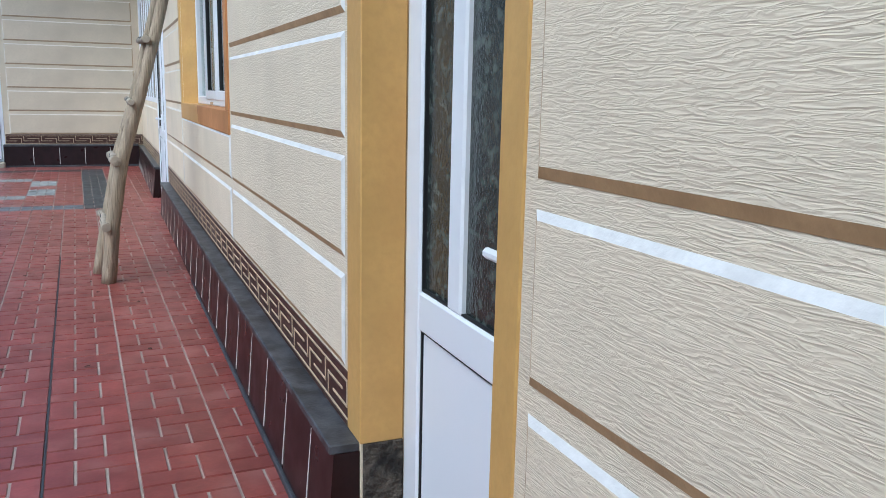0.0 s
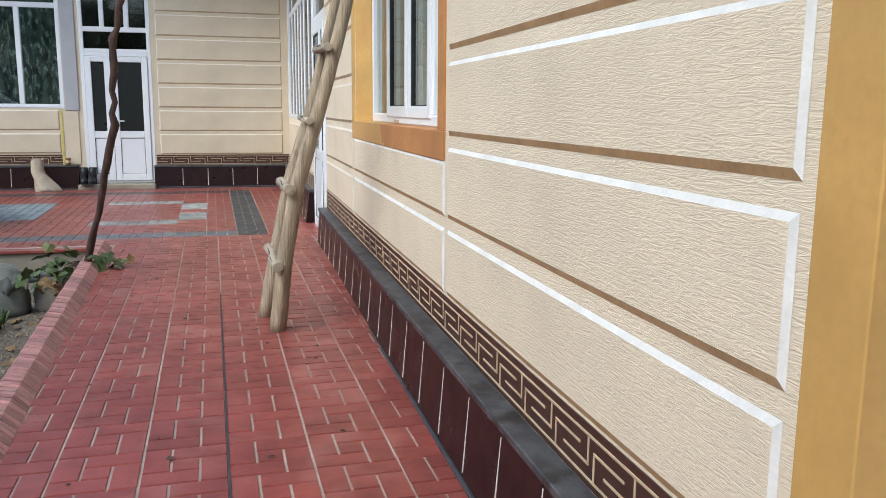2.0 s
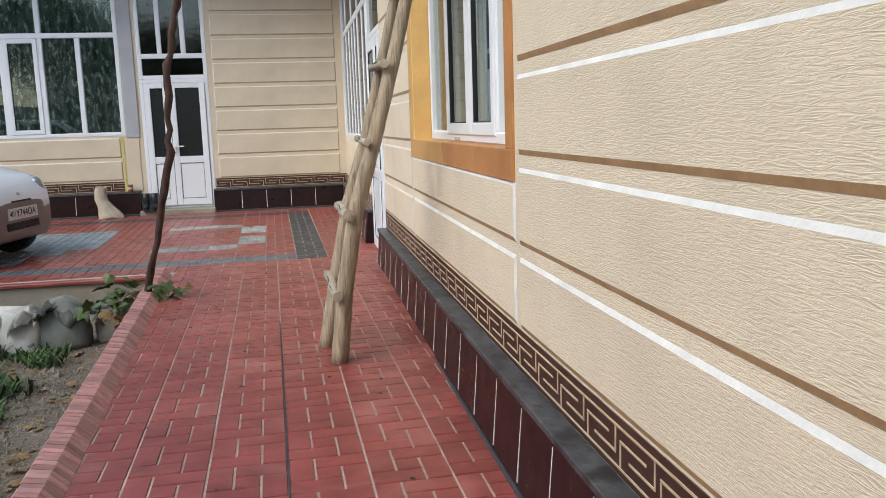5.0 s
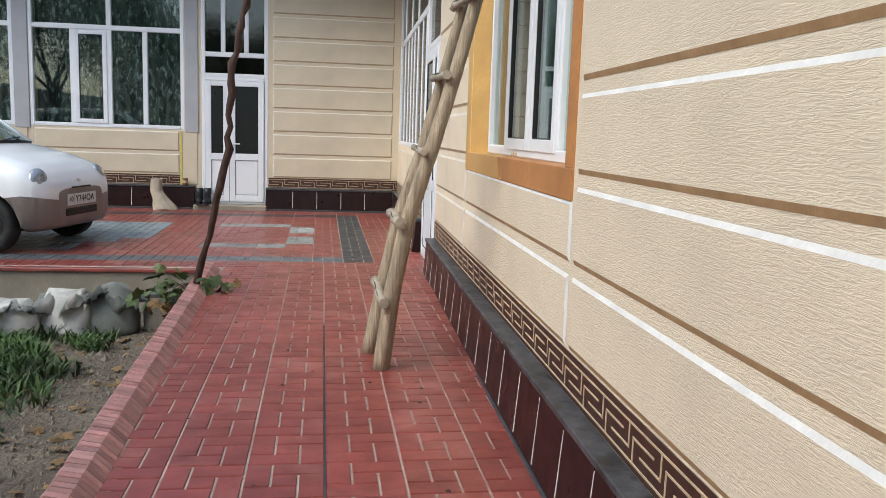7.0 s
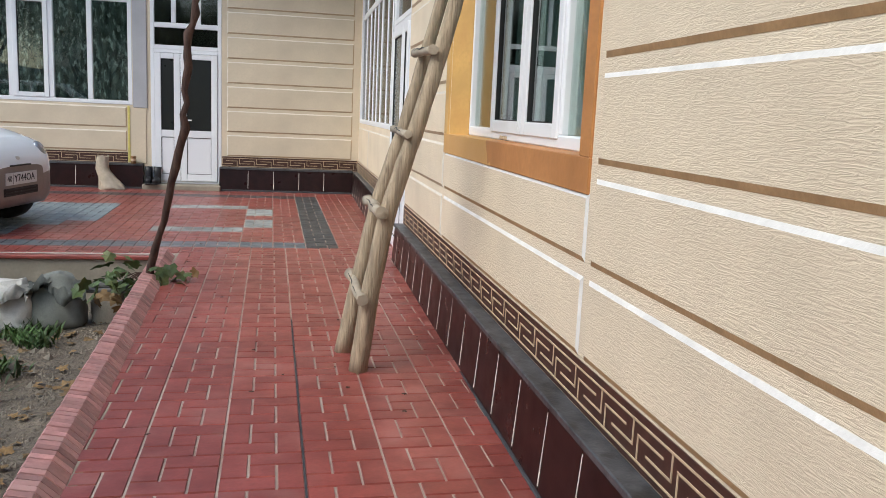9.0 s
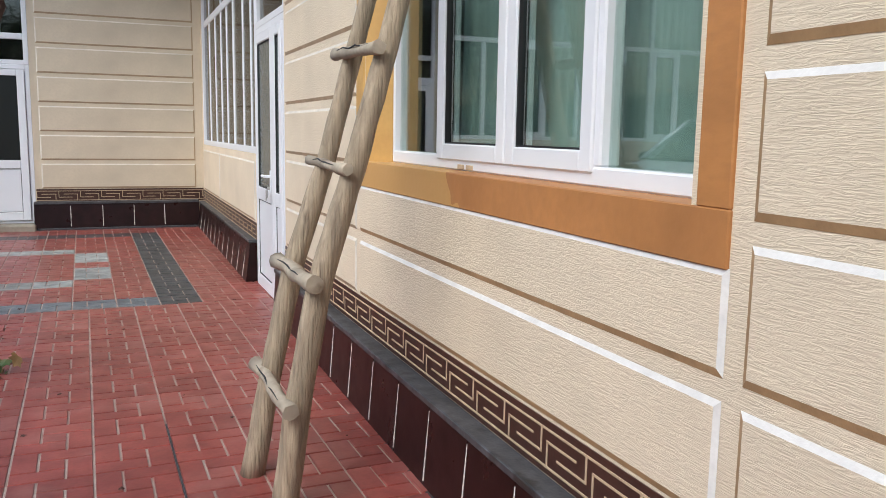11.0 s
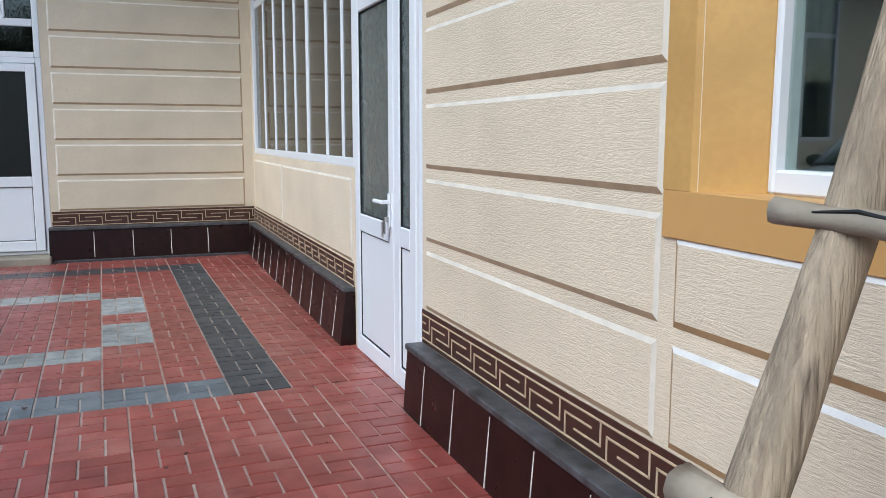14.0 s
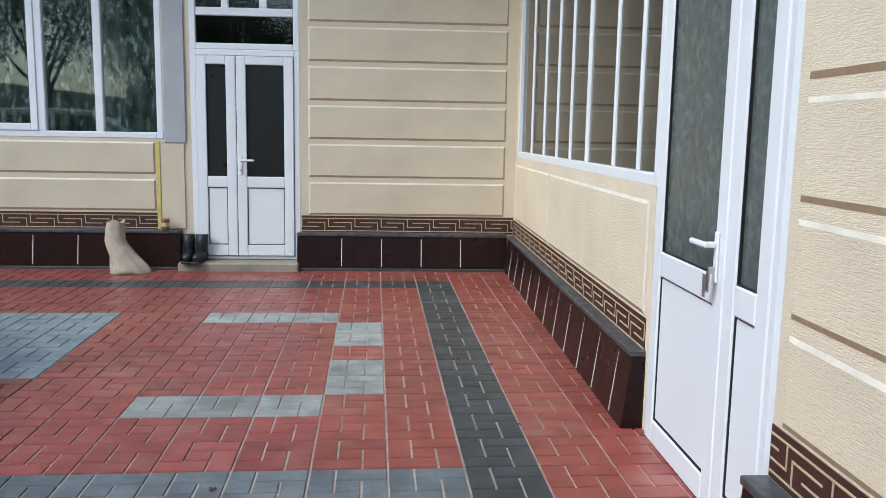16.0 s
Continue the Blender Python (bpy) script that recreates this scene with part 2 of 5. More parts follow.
bm = bmesh.new()
for x0, x1, z0, z1 in ((-0.842, XF, -0.4, TOP), (-1.80, -0.842, 3.70, TOP), (-2.045, -1.80, -0.4, TOP), (-4.20, -2.045, -0.4, 1.28), (-4.20, -2.045, 3.65, TOP),
                       (-4.415, -4.20, -0.4, TOP), (-6.57, -4.415, -0.4, 1.28), (-6.57, -4.415, 3.65, TOP), (-9.0, -6.57, -0.4, TOP)):
    bx(bm, x0, x1, YB, YB + 0.3, z0, z1)
wall_north = tagged(part("wall_north", bm, M_BACK), "cream painted wall of the far wing with level panels", "wall", kind="structure")


def panel_mesh(length, height, edge=0.015, low=0.019, lift=0.007):
    """A raised plaster slab lying along +x, facing -y, foot at z=0: white bevels on top and at the start, brown below and at the end."""
    bm = bmesh.new()
    outer = [bm.verts.new((x, 0, z)) for x, z in ((0, 0), (length, 0), (length, height), (0, height))]
    inner = [bm.verts.new((x, -lift, z)) for x, z in ((edge, low), (length - edge, low), (length - edge, height - edge), (edge, height - edge))]
    bm.faces.new(inner)
    for k, mi in ((0, 2), (1, 2), (2, 1), (3, 1)):
        f = bm.faces.new((outer[k], outer[(k + 1) % 4], inner[(k + 1) % 4], inner[k]))
        f.material_index = mi
    bmesh.ops.recalc_face_normals(bm, faces=bm.faces[:])
    return bm


def wall_panel(parent, place, turn, length, height, face, lines=None):
    me = mesh_of("panel", panel_mesh(length, height), face, *(lines or (M_WHITE, M_BROWN)))
    ob = new("panel", me)
    ob.matrix_world = pose(*place, 0, 0, turn)
    ob.parent = parent
    return ob


FAINT = (mat("pale_cream_line", (0.74, 0.67, 0.57), rough=0.6, vary=0.08, scale=9, bump=0.2), mat("faded_brown_line", (0.47, 0.34, 0.21), rough=0.6, vary=0.1, scale=9, bump=0.2))


def east_panels(y0, y1, rows, lines=None):
    for z0, z1 in rows:
        wall_panel(wall_east, (XF - 0.001, y0, z0), 90, y1 - y0, z1 - z0, M_WALL, lines).matrix_world = Matrix.Translation((XF - 0.001, y0, z0)) @ Matrix(((0, 1, 0, 0), (1, 0, 0, 0), (0, 0, 1, 0), (0, 0, 0, 1)))


COURSES = [(0.57, 0.836)] + [(0.883 + PERIOD * k, 1.162 + PERIOD * k) for k in range(8)]
east_panels(-3.2, 1.606, COURSES)
east_panels(2.668, 4.745, COURSES)
east_panels(4.80, 7.37, [(0.57, 0.836), (0.883, 1.108)])
east_panels(7.432, 9.165, COURSES, FAINT)
east_panels(10.47, 12.75, [(0.60, 1.10)], FAINT)
east_panels(12.80, 14.35, [(0.60, 1.10)], FAINT)
for k in range(9):
    wall_panel(wall_north, (-0.765, YB - 0.001, 0.615 + 0.343 * k), 0, 1.785, 0.30, M_BACK, FAINT)
for x0, x1 in ((-4.15, -2.125), (-4.40, -4.24), (-6.5, -4.52)):
    for z0 in (0.635, 0.965):
        wall_panel(wall_north, (x0, YB - 0.001, z0), 0, x1 - x0, 0.285, M_BACK, FAINT)


def two_paints(name, first, second, at):
    """Fresh paint brushed over older paint up to a ragged edge along the wall."""
    m = mat(name, second, rough=0.5, vary=0.12, scale=3.0, fine=35, bump=0.3, dist=0.003)
    nt = m.node_tree
    bs = nt.nodes["Principled BSDF"]
    old = bs.inputs["Base Color"].links[0].from_socket
    sep, n, add, gt, mx = (nt.nodes.new("ShaderNode" + k) for k in ("SeparateXYZ", "TexNoise", "Math", "Math", "Mix"))
    nt.links.new(nt.nodes["Texture Coordinate"].outputs["Object"], sep.inputs[0])
    n.inputs["Scale"].default_value = 5.0
    nt.links.new(nt.nodes["Texture Coordinate"].outputs["Object"], n.inputs["Vector"])
    add.operation, add.inputs[1].default_value = "MULTIPLY_ADD", 1.1
    nt.links.new(n.outputs[0], add.inputs[0])
    nt.links.new(sep.outputs[1], add.inputs[2])
    gt.operation, gt.inputs[1].default_value = "GREATER_THAN", at + 0.55
    nt.links.new(add.outputs[0], gt.inputs[0])
    mx.data_type = "RGBA"
    nt.links.new(gt.outputs[0], mx.inputs["Factor"])
    nt.links.new(old, mx.inputs["A"])
    mx.inputs["B"].default_value = (*first, 1)
    nt.links.new(mx.outputs["Result"], bs.inputs["Base Color"])
    return m


M_SILL = two_paints("orange_over_ochre_paint", (0.58, 0.33, 0.11), (0.50, 0.22, 0.07), 6.35)


# ---- plinths, key-pattern bands ----
def greek_band(name, m, length, parent_label):
    """Maroon strip with a beige interlocking key line, along +x, facing -y, foot at z=0."""
    band = thing(name, m.translation, parent_label, "painted border", kind="structure")
    band.matrix_world = m
    b = bx(bmesh.new(), 0, length, -0.004, 0.001, 0, 0.158)
    p = part("strip", b, M_BAND)
    p.parent = band
    b = bmesh.new()
    w, h, period = 0.0065, 0.112, 0.24
    for z in (0.022, 0.022 + h):
        bx(b, 0, length, -0.0065, -0.003, z - w / 2, z + w / 2)
    z0 = 0.022
    for k in range(int(length / period) + 1):
        u = k * period
        for a, c, lo, hi in ((u, u + w, 0.33 * h, h), (u, u + 0.64 * period, 0.33 * h - w / 2, 0.33 * h + w / 2),
                             (u + 0.86 * period, u + 0.86 * period + w, 0, 0.67 * h), (u + 0.22 * period, u + 0.86 * period + w, 0.67 * h - w / 2, 0.67 * h + w / 2)):
            if a < length:
                bx(b, a, min(c, length), -0.0065, -0.0035, z0 + lo, z0 + hi)
    p = part("key_line", b, M_KEY)
    p.parent = band
    return band


def plinth(m, length, low, high, joints, label, depth=0.095, lean=0.022):
    """A glazed tile skirting with stone cap and base strip, along +x, facing -y; its face leans in towards the top."""
    pl = tagged(new("plinth"), label, "plinth", kind="structure")
    pl.matrix_world = m

    def slab(name, u0, u1, mat_, d0, z0, z1, ends=0.0):
        b = bmesh.new()
        pts = [(-(d0), z0), (-(d0 - lean), z1), (0.0, z1), (0.0, z0)]
        va = [b.verts.new((u0, d, z)) for d, z in pts]
        vb = [b.verts.new((u1, d, z)) for d, z in pts]
        b.faces.new(va[::-1]); b.faces.new(vb)
        for k in range(4):
            b.faces.new((va[k], va[(k + 1) % 4], vb[(k + 1) % 4], vb[k]))
        bmesh.ops.recalc_face_normals(b, faces=b.faces[:])
        o = part(name, b, mat_)
        o.parent = pl
        return o

    cuts = [0.0] + joints + [length]
    for a, c in zip(cuts[:-1], cuts[1:]):
        slab("tile", a + (0.0035 if a > 0 else 0), c - (0.0035 if c < length else 0), M_MAROON, depth, low + 0.035, high - 0.028)
    for j in joints:
        slab("joint", j - 0.0035, j + 0.0035, M_JOINT, depth + 0.0015, low + 0.055, high - 0.05)
        slab("joint", j - 0.0035, j + 0.0035, M_MAROON, depth - 0.002, low + 0.03, high - 0.028)
    b = bx(bmesh.new(), 0, length, -(depth - lean + 0.012), 0.0, high - 0.028, high, 0.004)
    o = part("cap", b, M_CAP); o.parent = pl
    b = bx(bmesh.new(), 0, length, -(depth + 0.012), -0.01, low - 0.08, low + 0.036, 0.005)
    o = part("base_strip", b, M_BASE); o.parent = pl
    return pl


FLIP = Matrix(((0, 1, 0, 0), (1, 0, 0, 0), (0, 0, 1, 0), (0, 0, 0, 1)))   # local x along world y, local -y towards the path


def along_east(y, z=0.0):
    return Matrix.Translation((XF, y, z)) @ FLIP


def steps(first, gap, length):
    return [first + gap * k for k in range(int((length - first) / gap) + 1) if first + gap * k < length - 0.05]


plinth(along_east(2.53), 6.70, 0.03, 0.40, steps(0.25, 0.345, 6.70), "maroon glazed tile plinth with a grey stone cap along the facade")
plinth(along_east(-3.4), 4.98, 0.0, 0.40, steps(0.2, 0.345, 4.98), "maroon glazed tile plinth with a grey stone cap beside the near door")
plinth(along_east(10.42), 3.97, 0.055, 0.45, steps(0.2, 0.345, 3.95), "maroon glazed tile plinth under the glazed porch", 0.10, 0.04)
plinth(Matrix.Translation((-0.86, YB, 0)), 1.90, 0.11, 0.46, [0.40, 0.76, 1.12, 1.48], "maroon glazed tile plinth on the far wall", 0.14, 0.04)
plinth(Matrix.Translation((-6.6, YB, 0)), 4.70, 0.11, 0.47, [0.30 + 0.39 * k for k in range(10)], "maroon glazed tile plinth under the far window", 0.14, 0.04)
for y0, ln, z in ((2.635, 6.585, 0.402), (-3.4, 4.98, 0.402), (10.44, 4.05, 0.43)):
    greek_band("key_band", along_east(y0, z), ln, "maroon band with beige key pattern above the plinth")
greek_band("key_band", Matrix.Translation((-0.83, YB, 0.45)), 1.94, "maroon band with beige key pattern on the far wall")
greek_band("key_band", Matrix.Translation((-6.6, YB, 0.46)), 4.48, "maroon band with beige key pattern under the far window")


# ---- door surround and window surround ----
def surround(name, bars, label):
    s = thing(name, (XF, bars[0][2], bars[0][4]), label, "surround", kind="structure")
    for nm, x0, x1, y0, y1, z0, z1, mt in bars:
        part(nm, bx(bmesh.new(), x0, x1, y0, y1, z0, z1, 0.003), mt, s)
    return s


surround("door_surround", [("jamb", XF - 0.005, 1.235, 1.645, 1.73, -0.05, 2.57, M_OCHRE), ("jamb", XF - 0.005, 1.235, 2.51, 2.635, 0.40, 2.57, M_OCHRE),
                           ("head", XF - 0.005, 1.235, 1.73, 2.51, 2.45, 2.57, M_OCHRE), ("bare_footing", XF + 0.004, 1.235, 2.507, 2.63, -0.05, 0.40, M_FOOT)],
         "ochre painted surround of the near door, worn at the foot")
window_trim = surround("window_surround", [("sill", XF - 0.010, 1.285, 4.805, 7.42, 1.105, 1.225, M_SILL), ("jamb", XF - 0.010, 1.285, 4.805, 4.905, 1.225, 2.87, M_ORANGE),
                             ("head", XF - 0.010, 1.262, 4.905, 7.30, 2.75, 2.87, M_OCHRE)],
         "ochre and orange painted window surround with patchy paint")


def splayed_jamb(z0, z1):
    """The far window jamb: a narrow face and a reveal that splays in to the frame."""
    b = bmesh.new()
    plan = ((XF - 0.010, 7.315), (XF - 0.010, 7.42), (1.285, 7.42), (1.285, 7.175), (1.21, 7.18))
    lo, hi = ([b.verts.new((x, y, z)) for x, y in plan] for z in (z0, z1))
    b.faces.new(lo), b.faces.new(hi)
    for k in range(5):
        b.faces.new((lo[k], lo[(k + 1) % 5], hi[(k + 1) % 5], hi[k]))
    bmesh.ops.recalc_face_normals(b, faces=b.faces[:])
    return b


part("jamb", splayed_jamb(1.225, 2.87), M_OCHRE, window_trim)


# ---- windows and doors ----
# Built in a local frame: u along local x, depth along local y (outside is -y), z up.
def local_bar(name, m, u0, u1, z0, z1, d0, d1, material, parent, bevel=0.006, label=""):
    o = part(name, bx(bmesh.new(), u0, u1, d0, d1, z0, z1, bevel), material, None, label)
    o.parent = parent
    return o


def glazing(m, name, label, u0, u1, z0, z1, fixed=(), sashes=(), panes=(), glass_mat=None, bar=0.055, proud=0.033):
    """An outer frame, bars (u0,u1,z0,z1), sashes (u0,u1,z0,z1) with their own frames, and plain panes."""
    w = tagged(new(name), label, "window", kind="structure")
    w.matrix_world = m
    for a, b, c, d in ((u0, u0 + bar, z0, z1), (u1 - bar, u1, z0, z1), (u0 + bar, u1 - bar, z0, z0 + bar), (u0 + bar, u1 - bar, z1 - bar, z1)):
        local_bar("frame", m, a, b, c, d, -0.035, 0.035, M_PVC, w)
    for a, b, c, d in fixed:
        local_bar("bar", m, a, b, c, d, -proud, 0.033, M_PVC, w)
    for a, b, c, d in panes:
        local_bar("pane", m, a, b, c, d, -0.004, 0.004, glass_mat or M_GLASS, w, 0).visible_shadow = False
    for a, b, c, d in sashes:
        sash_frame(m, w, a, b, c, d, glass_mat or M_GLASS)
    return w


def sash_frame(m, w, a, b, c, d, glass_mat, t=0.062):
    s = bmesh.new()
    for p, q, r, v in ((a, a + t, c, d), (b - t, b, c, d), (a + t, b - t, c, c + t), (a + t, b - t, d - t, d)):
        bx(s, p, q, -0.044, 0.03, r, v, 0.005)
    o = part("sash", s, M_PVC); o.parent = w
    s = bmesh.new()
    for p, q, r, v in ((a + t, a + t + .006, c + t, d - t), (b - t - .006, b - t, c + t, d - t), (a + t, b - t, c + t, c + t + .006), (a + t, b - t, d - t - .006, d - t)):
        bx(s, p, q, -0.034, 0.0, r, v)
    o = part("seal", s, M_BLACK); o.parent = w
    o = part("pane", bx(bmesh.new(), a + t, b - t, -0.022, -0.014, c + t, d - t), glass_mat); o.parent = w
    o.visible_shadow = False


def lever(parent, u, z, side, material, d=-0.05):
    """A lever handle with its backplate and lock."""
    b = bx(bmesh.new(), u - 0.015, u + 0.015, d - 0.010, d, z - 0.13, z + 0.045, 0.004)
    o = part("backplate", b, material); o.parent = parent
    b = bmesh.new()
    bx(b, u - 0.010, u + 0.010, d - 0.05, d - 0.008, z - 0.010, z + 0.010, 0.003)
    bx(b, min(u, u + side * 0.125), max(u, u + side * 0.125), d - 0.058, d - 0.040, z - 0.010, z + 0.010, 0.006)
    o = part("handle", b, material); o.parent = parent
    b = bx(bmesh.new(), u - 0.006, u + 0.006, d - 0.030, d - 0.008, z - 0.10, z - 0.075, 0.002)
    o = part("lock", b, M_STEEL); o.parent = parent


def door(m, name, label, u0, u1, z0, z1, split, handle_u, handle_side, handle_z, mid, glass_mat, frame_w=0.05, keys=False, muntin=None):
    """A two-leaf plastic door: glass above, a white panel below."""
    d = tagged(new(name), label, "door", kind="structure")
    d.matrix_world = m
    b = bmesh.new()
    bx(b, u0, u0 + frame_w, -0.035, 0.045, z0, z1, 0.005)
    bx(b, u1 - frame_w, u1, -0.035, 0.045, z0, z1, 0.005)
    bx(b, u0 + frame_w, u1 - frame_w, -0.035, 0.045, z1 - frame_w, z1, 0.005)
    bx(b, u0 + frame_w, u1 - frame_w, -0.03, 0.045, z0, z0 + 0.03, 0.004)
    o = part("door_frame", b, M_PVC); o.parent = d
    for a, c in (((u0 + frame_w + 0.004, split - 0.003), (split + 0.003, u1 - frame_w - 0.004)) if split else ((u0 + frame_w + 0.004, u1 - frame_w - 0.004),)):
        t = 0.085 if c - a > 0.3 else 0.07
        lo, hi = z0 + 0.035, z1 - frame_w - 0.005
        leaf = bmesh.new()
        for p, q, r, v in ((a, a + t, lo, hi), (c - t, c, lo, hi), (a + t, c - t, lo, lo + 0.10), (a + t, c - t, hi - 0.075, hi), (a + t, c - t, mid - 0.05, mid + 0.05)):
            bx(leaf, p, q, -0.052, 0.02, r, v, 0.006)
        if muntin:
            bx(leaf, muntin - 0.036, muntin + 0.036, -0.050, 0.018, mid + 0.05, hi - 0.075, 0.006)
        leaf = part("leaf", leaf, M_PVC); leaf.parent = d
        o = part("lower_panel", bx(bmesh.new(), a + t + .004, c - t - .004, -0.040, 0.0, lo + 0.104, mid - 0.054, 0.006), M_PVC); o.parent = leaf
        o = part("glass_panel", bx(bmesh.new(), a + t + .004, c - t - .004, -0.034, -0.02, mid + 0.054, hi - 0.079), glass_mat); o.parent = leaf
        s = bmesh.new()
        for lo2, hi2 in ((lo + 0.1, mid - 0.05), (mid + 0.05, hi - 0.075)):
            for p, q, r, v in ((a + t, a + t + .005, lo2, hi2), (c - t - .005, c - t, lo2, hi2), (a + t, c - t, lo2, lo2 + .005), (a + t, c - t, hi2 - .005, hi2)):
                bx(s, p, q, -0.044, -0.03, r, v)
        o = part("seal", s, M_BLACK); o.parent = leaf
    if split:
        # solid black strip in place of the shade between the leaves
        o = part("gap", bx(bmesh.new(), split - 0.0025, split + 0.0025, -0.044, 0.0, z0 + 0.04, z1 - frame_w - 0.006), M_BLACK)
        o.parent = d
    lever(d, handle_u, handle_z, handle_side, M_PVC, -0.052)
    if keys:
        b = bmesh.new()
        bx(b, handle_u - 0.018, handle_u + 0.012, -0.086, -0.082, handle_z - 0.16, handle_z - 0.09, 0.001)
        bx(b, handle_u - 0.004, handle_u + 0.022, -0.092, -0.089, handle_z - 0.18, handle_z - 0.10, 0.001)
        o = part("keys", b, M_STEEL); o.parent = d
    return d


# near door, deep in its reveal
door(Matrix.Translation((1.27, 0, 0)) @ FLIP, "door_1", "white plastic door with two dark frosted glass lights, closed", 1.73, 2.51, 0.0, 2.45, None, 1.765, 1, 1.04, 0.80, M_FROST, 0.055, muntin=2.155)
# side door beside the glazed porch
door(Matrix.Translation((1.155, 0, 0)) @ FLIP, "door_2", "white plastic two-leaf door with frosted glass and keys in the lock", 9.225, 10.40, 0.06, 2.16, 9.61, 9.67, 1, 1.02, 0.86, M_FROST2, keys=True)
glazing(Matrix.Translation((1.155, 0, 0)) @ FLIP, "window_1", "white framed fanlight over the side door", 9.225, 10.40, 2.16, 3.32, panes=[(9.28, 10.345, 2.21, 3.27)], glass_mat=M_GLASS_DARK)
# far door with fanlights
NORTH = Matrix.Translation((0, YB + 0.03, 0))
door(NORTH, "door_3", "white plastic two-leaf door with dark matt glass, closed", -1.80, -0.84, 0.20, 2.07, -1.40, -1.365, 1, 1.10, 0.905, M_MATTE)
glazing(NORTH, "window_2", "white framed fanlights over the far door", -1.80, -0.84, 2.07, 3.70, fixed=[(-1.745, -0.895, 2.36, 2.43), (-1.52, -1.455, 2.43, 3.645), (-1.19, -1.12, 2.43, 3.645)],
        panes=[(-1.745, -0.895, 2.125, 2.36), (-1.745, -1.52, 2.43, 3.645), (-1.455, -1.19, 2.43, 3.645), (-1.12, -0.895, 2.43, 3.645)], glass_mat=M_GLASS_DARK)
# porch glazing on the facade
verts_u = [10.78, 11.22, 11.82, 12.29, 12.74, 13.24, 13.80]
glazing(Matrix.Translation((1.155, 0, 0)) @ FLIP, "window_3", "tall white framed porch glazing with many upright bars", 10.40, 14.40, 1.165, 3.32,
        fixed=[(u - (0.032 if u == 11.82 else 0.019), u + (0.032 if u == 11.82 else 0.019), 1.22, 2.60) for u in verts_u] + [(10.455, 14.345, 2.60, 2.68)] + [(u - 0.025, u + 0.025, 2.68, 3.265) for u in verts_u[2::2]],
        panes=[(a + 0.025, b - 0.025, 1.22, 2.60) for a, b in zip([10.43] + verts_u, verts_u + [14.37])] + [(a + 0.025, b - 0.025, 2.68, 3.265) for a, b in zip([10.43] + verts_u[2::2], verts_u[2::2] + [14.37])], glass_mat=M_GLASS_DARK, proud=0.014)
# facade window
glazing(Matrix.Translation((1.25, 0, 0)) @ FLIP, "window_4", "white plastic window with two casements between fixed panes", 4.905, 7.22, 1.225, 2.75,
        fixed=[(5.44, 5.49, 1.28, 2.695), (6.59, 6.645, 1.28, 2.695), (5.99, 6.02, 1.28, 2.695)], panes=[(4.96, 5.44, 1.28, 2.695), (6.645, 7.165, 1.28, 2.695)], sashes=[(5.47, 6.0, 1.262, 2.69), (6.01, 6.61, 1.262, 2.69)])
# far windows
for nm, x0 in (("window_5", -4.20), ("window_6", -6.57)):
    x1 = x0 + 2.155
    mids = [x0 + 0.595, x0 + 1.105, x0 + 1.605]
    glazing(NORTH, nm, "large white framed window with net curtains behind", x0, x1, 1.28, 3.65,
            fixed=[(u - 0.035, u + 0.035, 1.335, 2.665) for u in mids] + [(x0 + 0.055, x1 - 0.055, 2.665, 2.735), (mids[1] - 0.035, mids[1] + 0.035, 2.735, 3.6)],
            panes=[(a, b, 1.335, 2.665) for a, b in ((x0 + .055, mids[0] - .03), (mids[1] + .03, mids[2] - .03), (mids[2] + .03, x1 - .055))] + [(x0 + .055, mids[1] - .035, 2.735, 3.6), (mids[1] + .035, x1 - .055, 2.735, 3.6)],
            sashes=[(mids[0] + 0.03, mids[1] - 0.03, 1.335, 2.66)])


# ---- paving ----
TILE, YD, XD = 0.297, 9.725, 0.302
SKEW = -0.025


def tile_mesh(name, material):
    """One cast paving tile: a pinwheel of four long blocks round a square one."""
    t, g, r = TILE / 3, 0.0030, 0.0035
    bm = bmesh.new()
    for a, b, c, d in ((0, 1, 1, 3), (1, 3, 2, 3), (2, 3, 0, 2), (0, 2, 0, 1), (1, 2, 1, 2)):
        x0, x1, y0, y1 = a * t + g, b * t - g, c * t + g, d * t - g
        lo = [bm.verts.new(p) for p in ((x0, y0, -0.010), (x1, y0, -0.010), (x1, y1, -0.010), (x0, y1, -0.010))]
        hi = [bm.verts.new(p) for p in ((x0 + r, y0 + r, 0), (x1 - r, y0 + r, 0), (x1 - r, y1 - r, 0), (x0 + r, y1 - r, 0))]
        bm.faces.new(hi)
        for k in range(4):
            bm.faces.new((lo[k], lo[(k + 1) % 4], hi[(k + 1) % 4], hi[k]))
    me = mesh_of(name, bm, material)
    return me


def tile_place(i, j):
    x = XD + i * TILE + SKEW * j * TILE + (0.109 if j < 0 else 0.0)
    y = YD + j * TILE - SKEW * i * TILE
    return x, y, floor_z(y)


def tile_kind(i, j):
    if j == 0 and i < 0:
        return "slate"
    if (j == 0 and i <= 0) or (i == 0 and 0 <= j <= 13) or (j == 13 and i <= 0):
        return "dark"
    if (j in (3, 9) and -5 <= i <= -3) or (i == -2 and j in (4, 5, 7, 8)):
        return "grey"
    if i <= -8 and (5 <= j <= 9 or (j == 4 and i <= -9) or (j in (2, 3) and i <= -10)):
        return "blue"
    return "red"


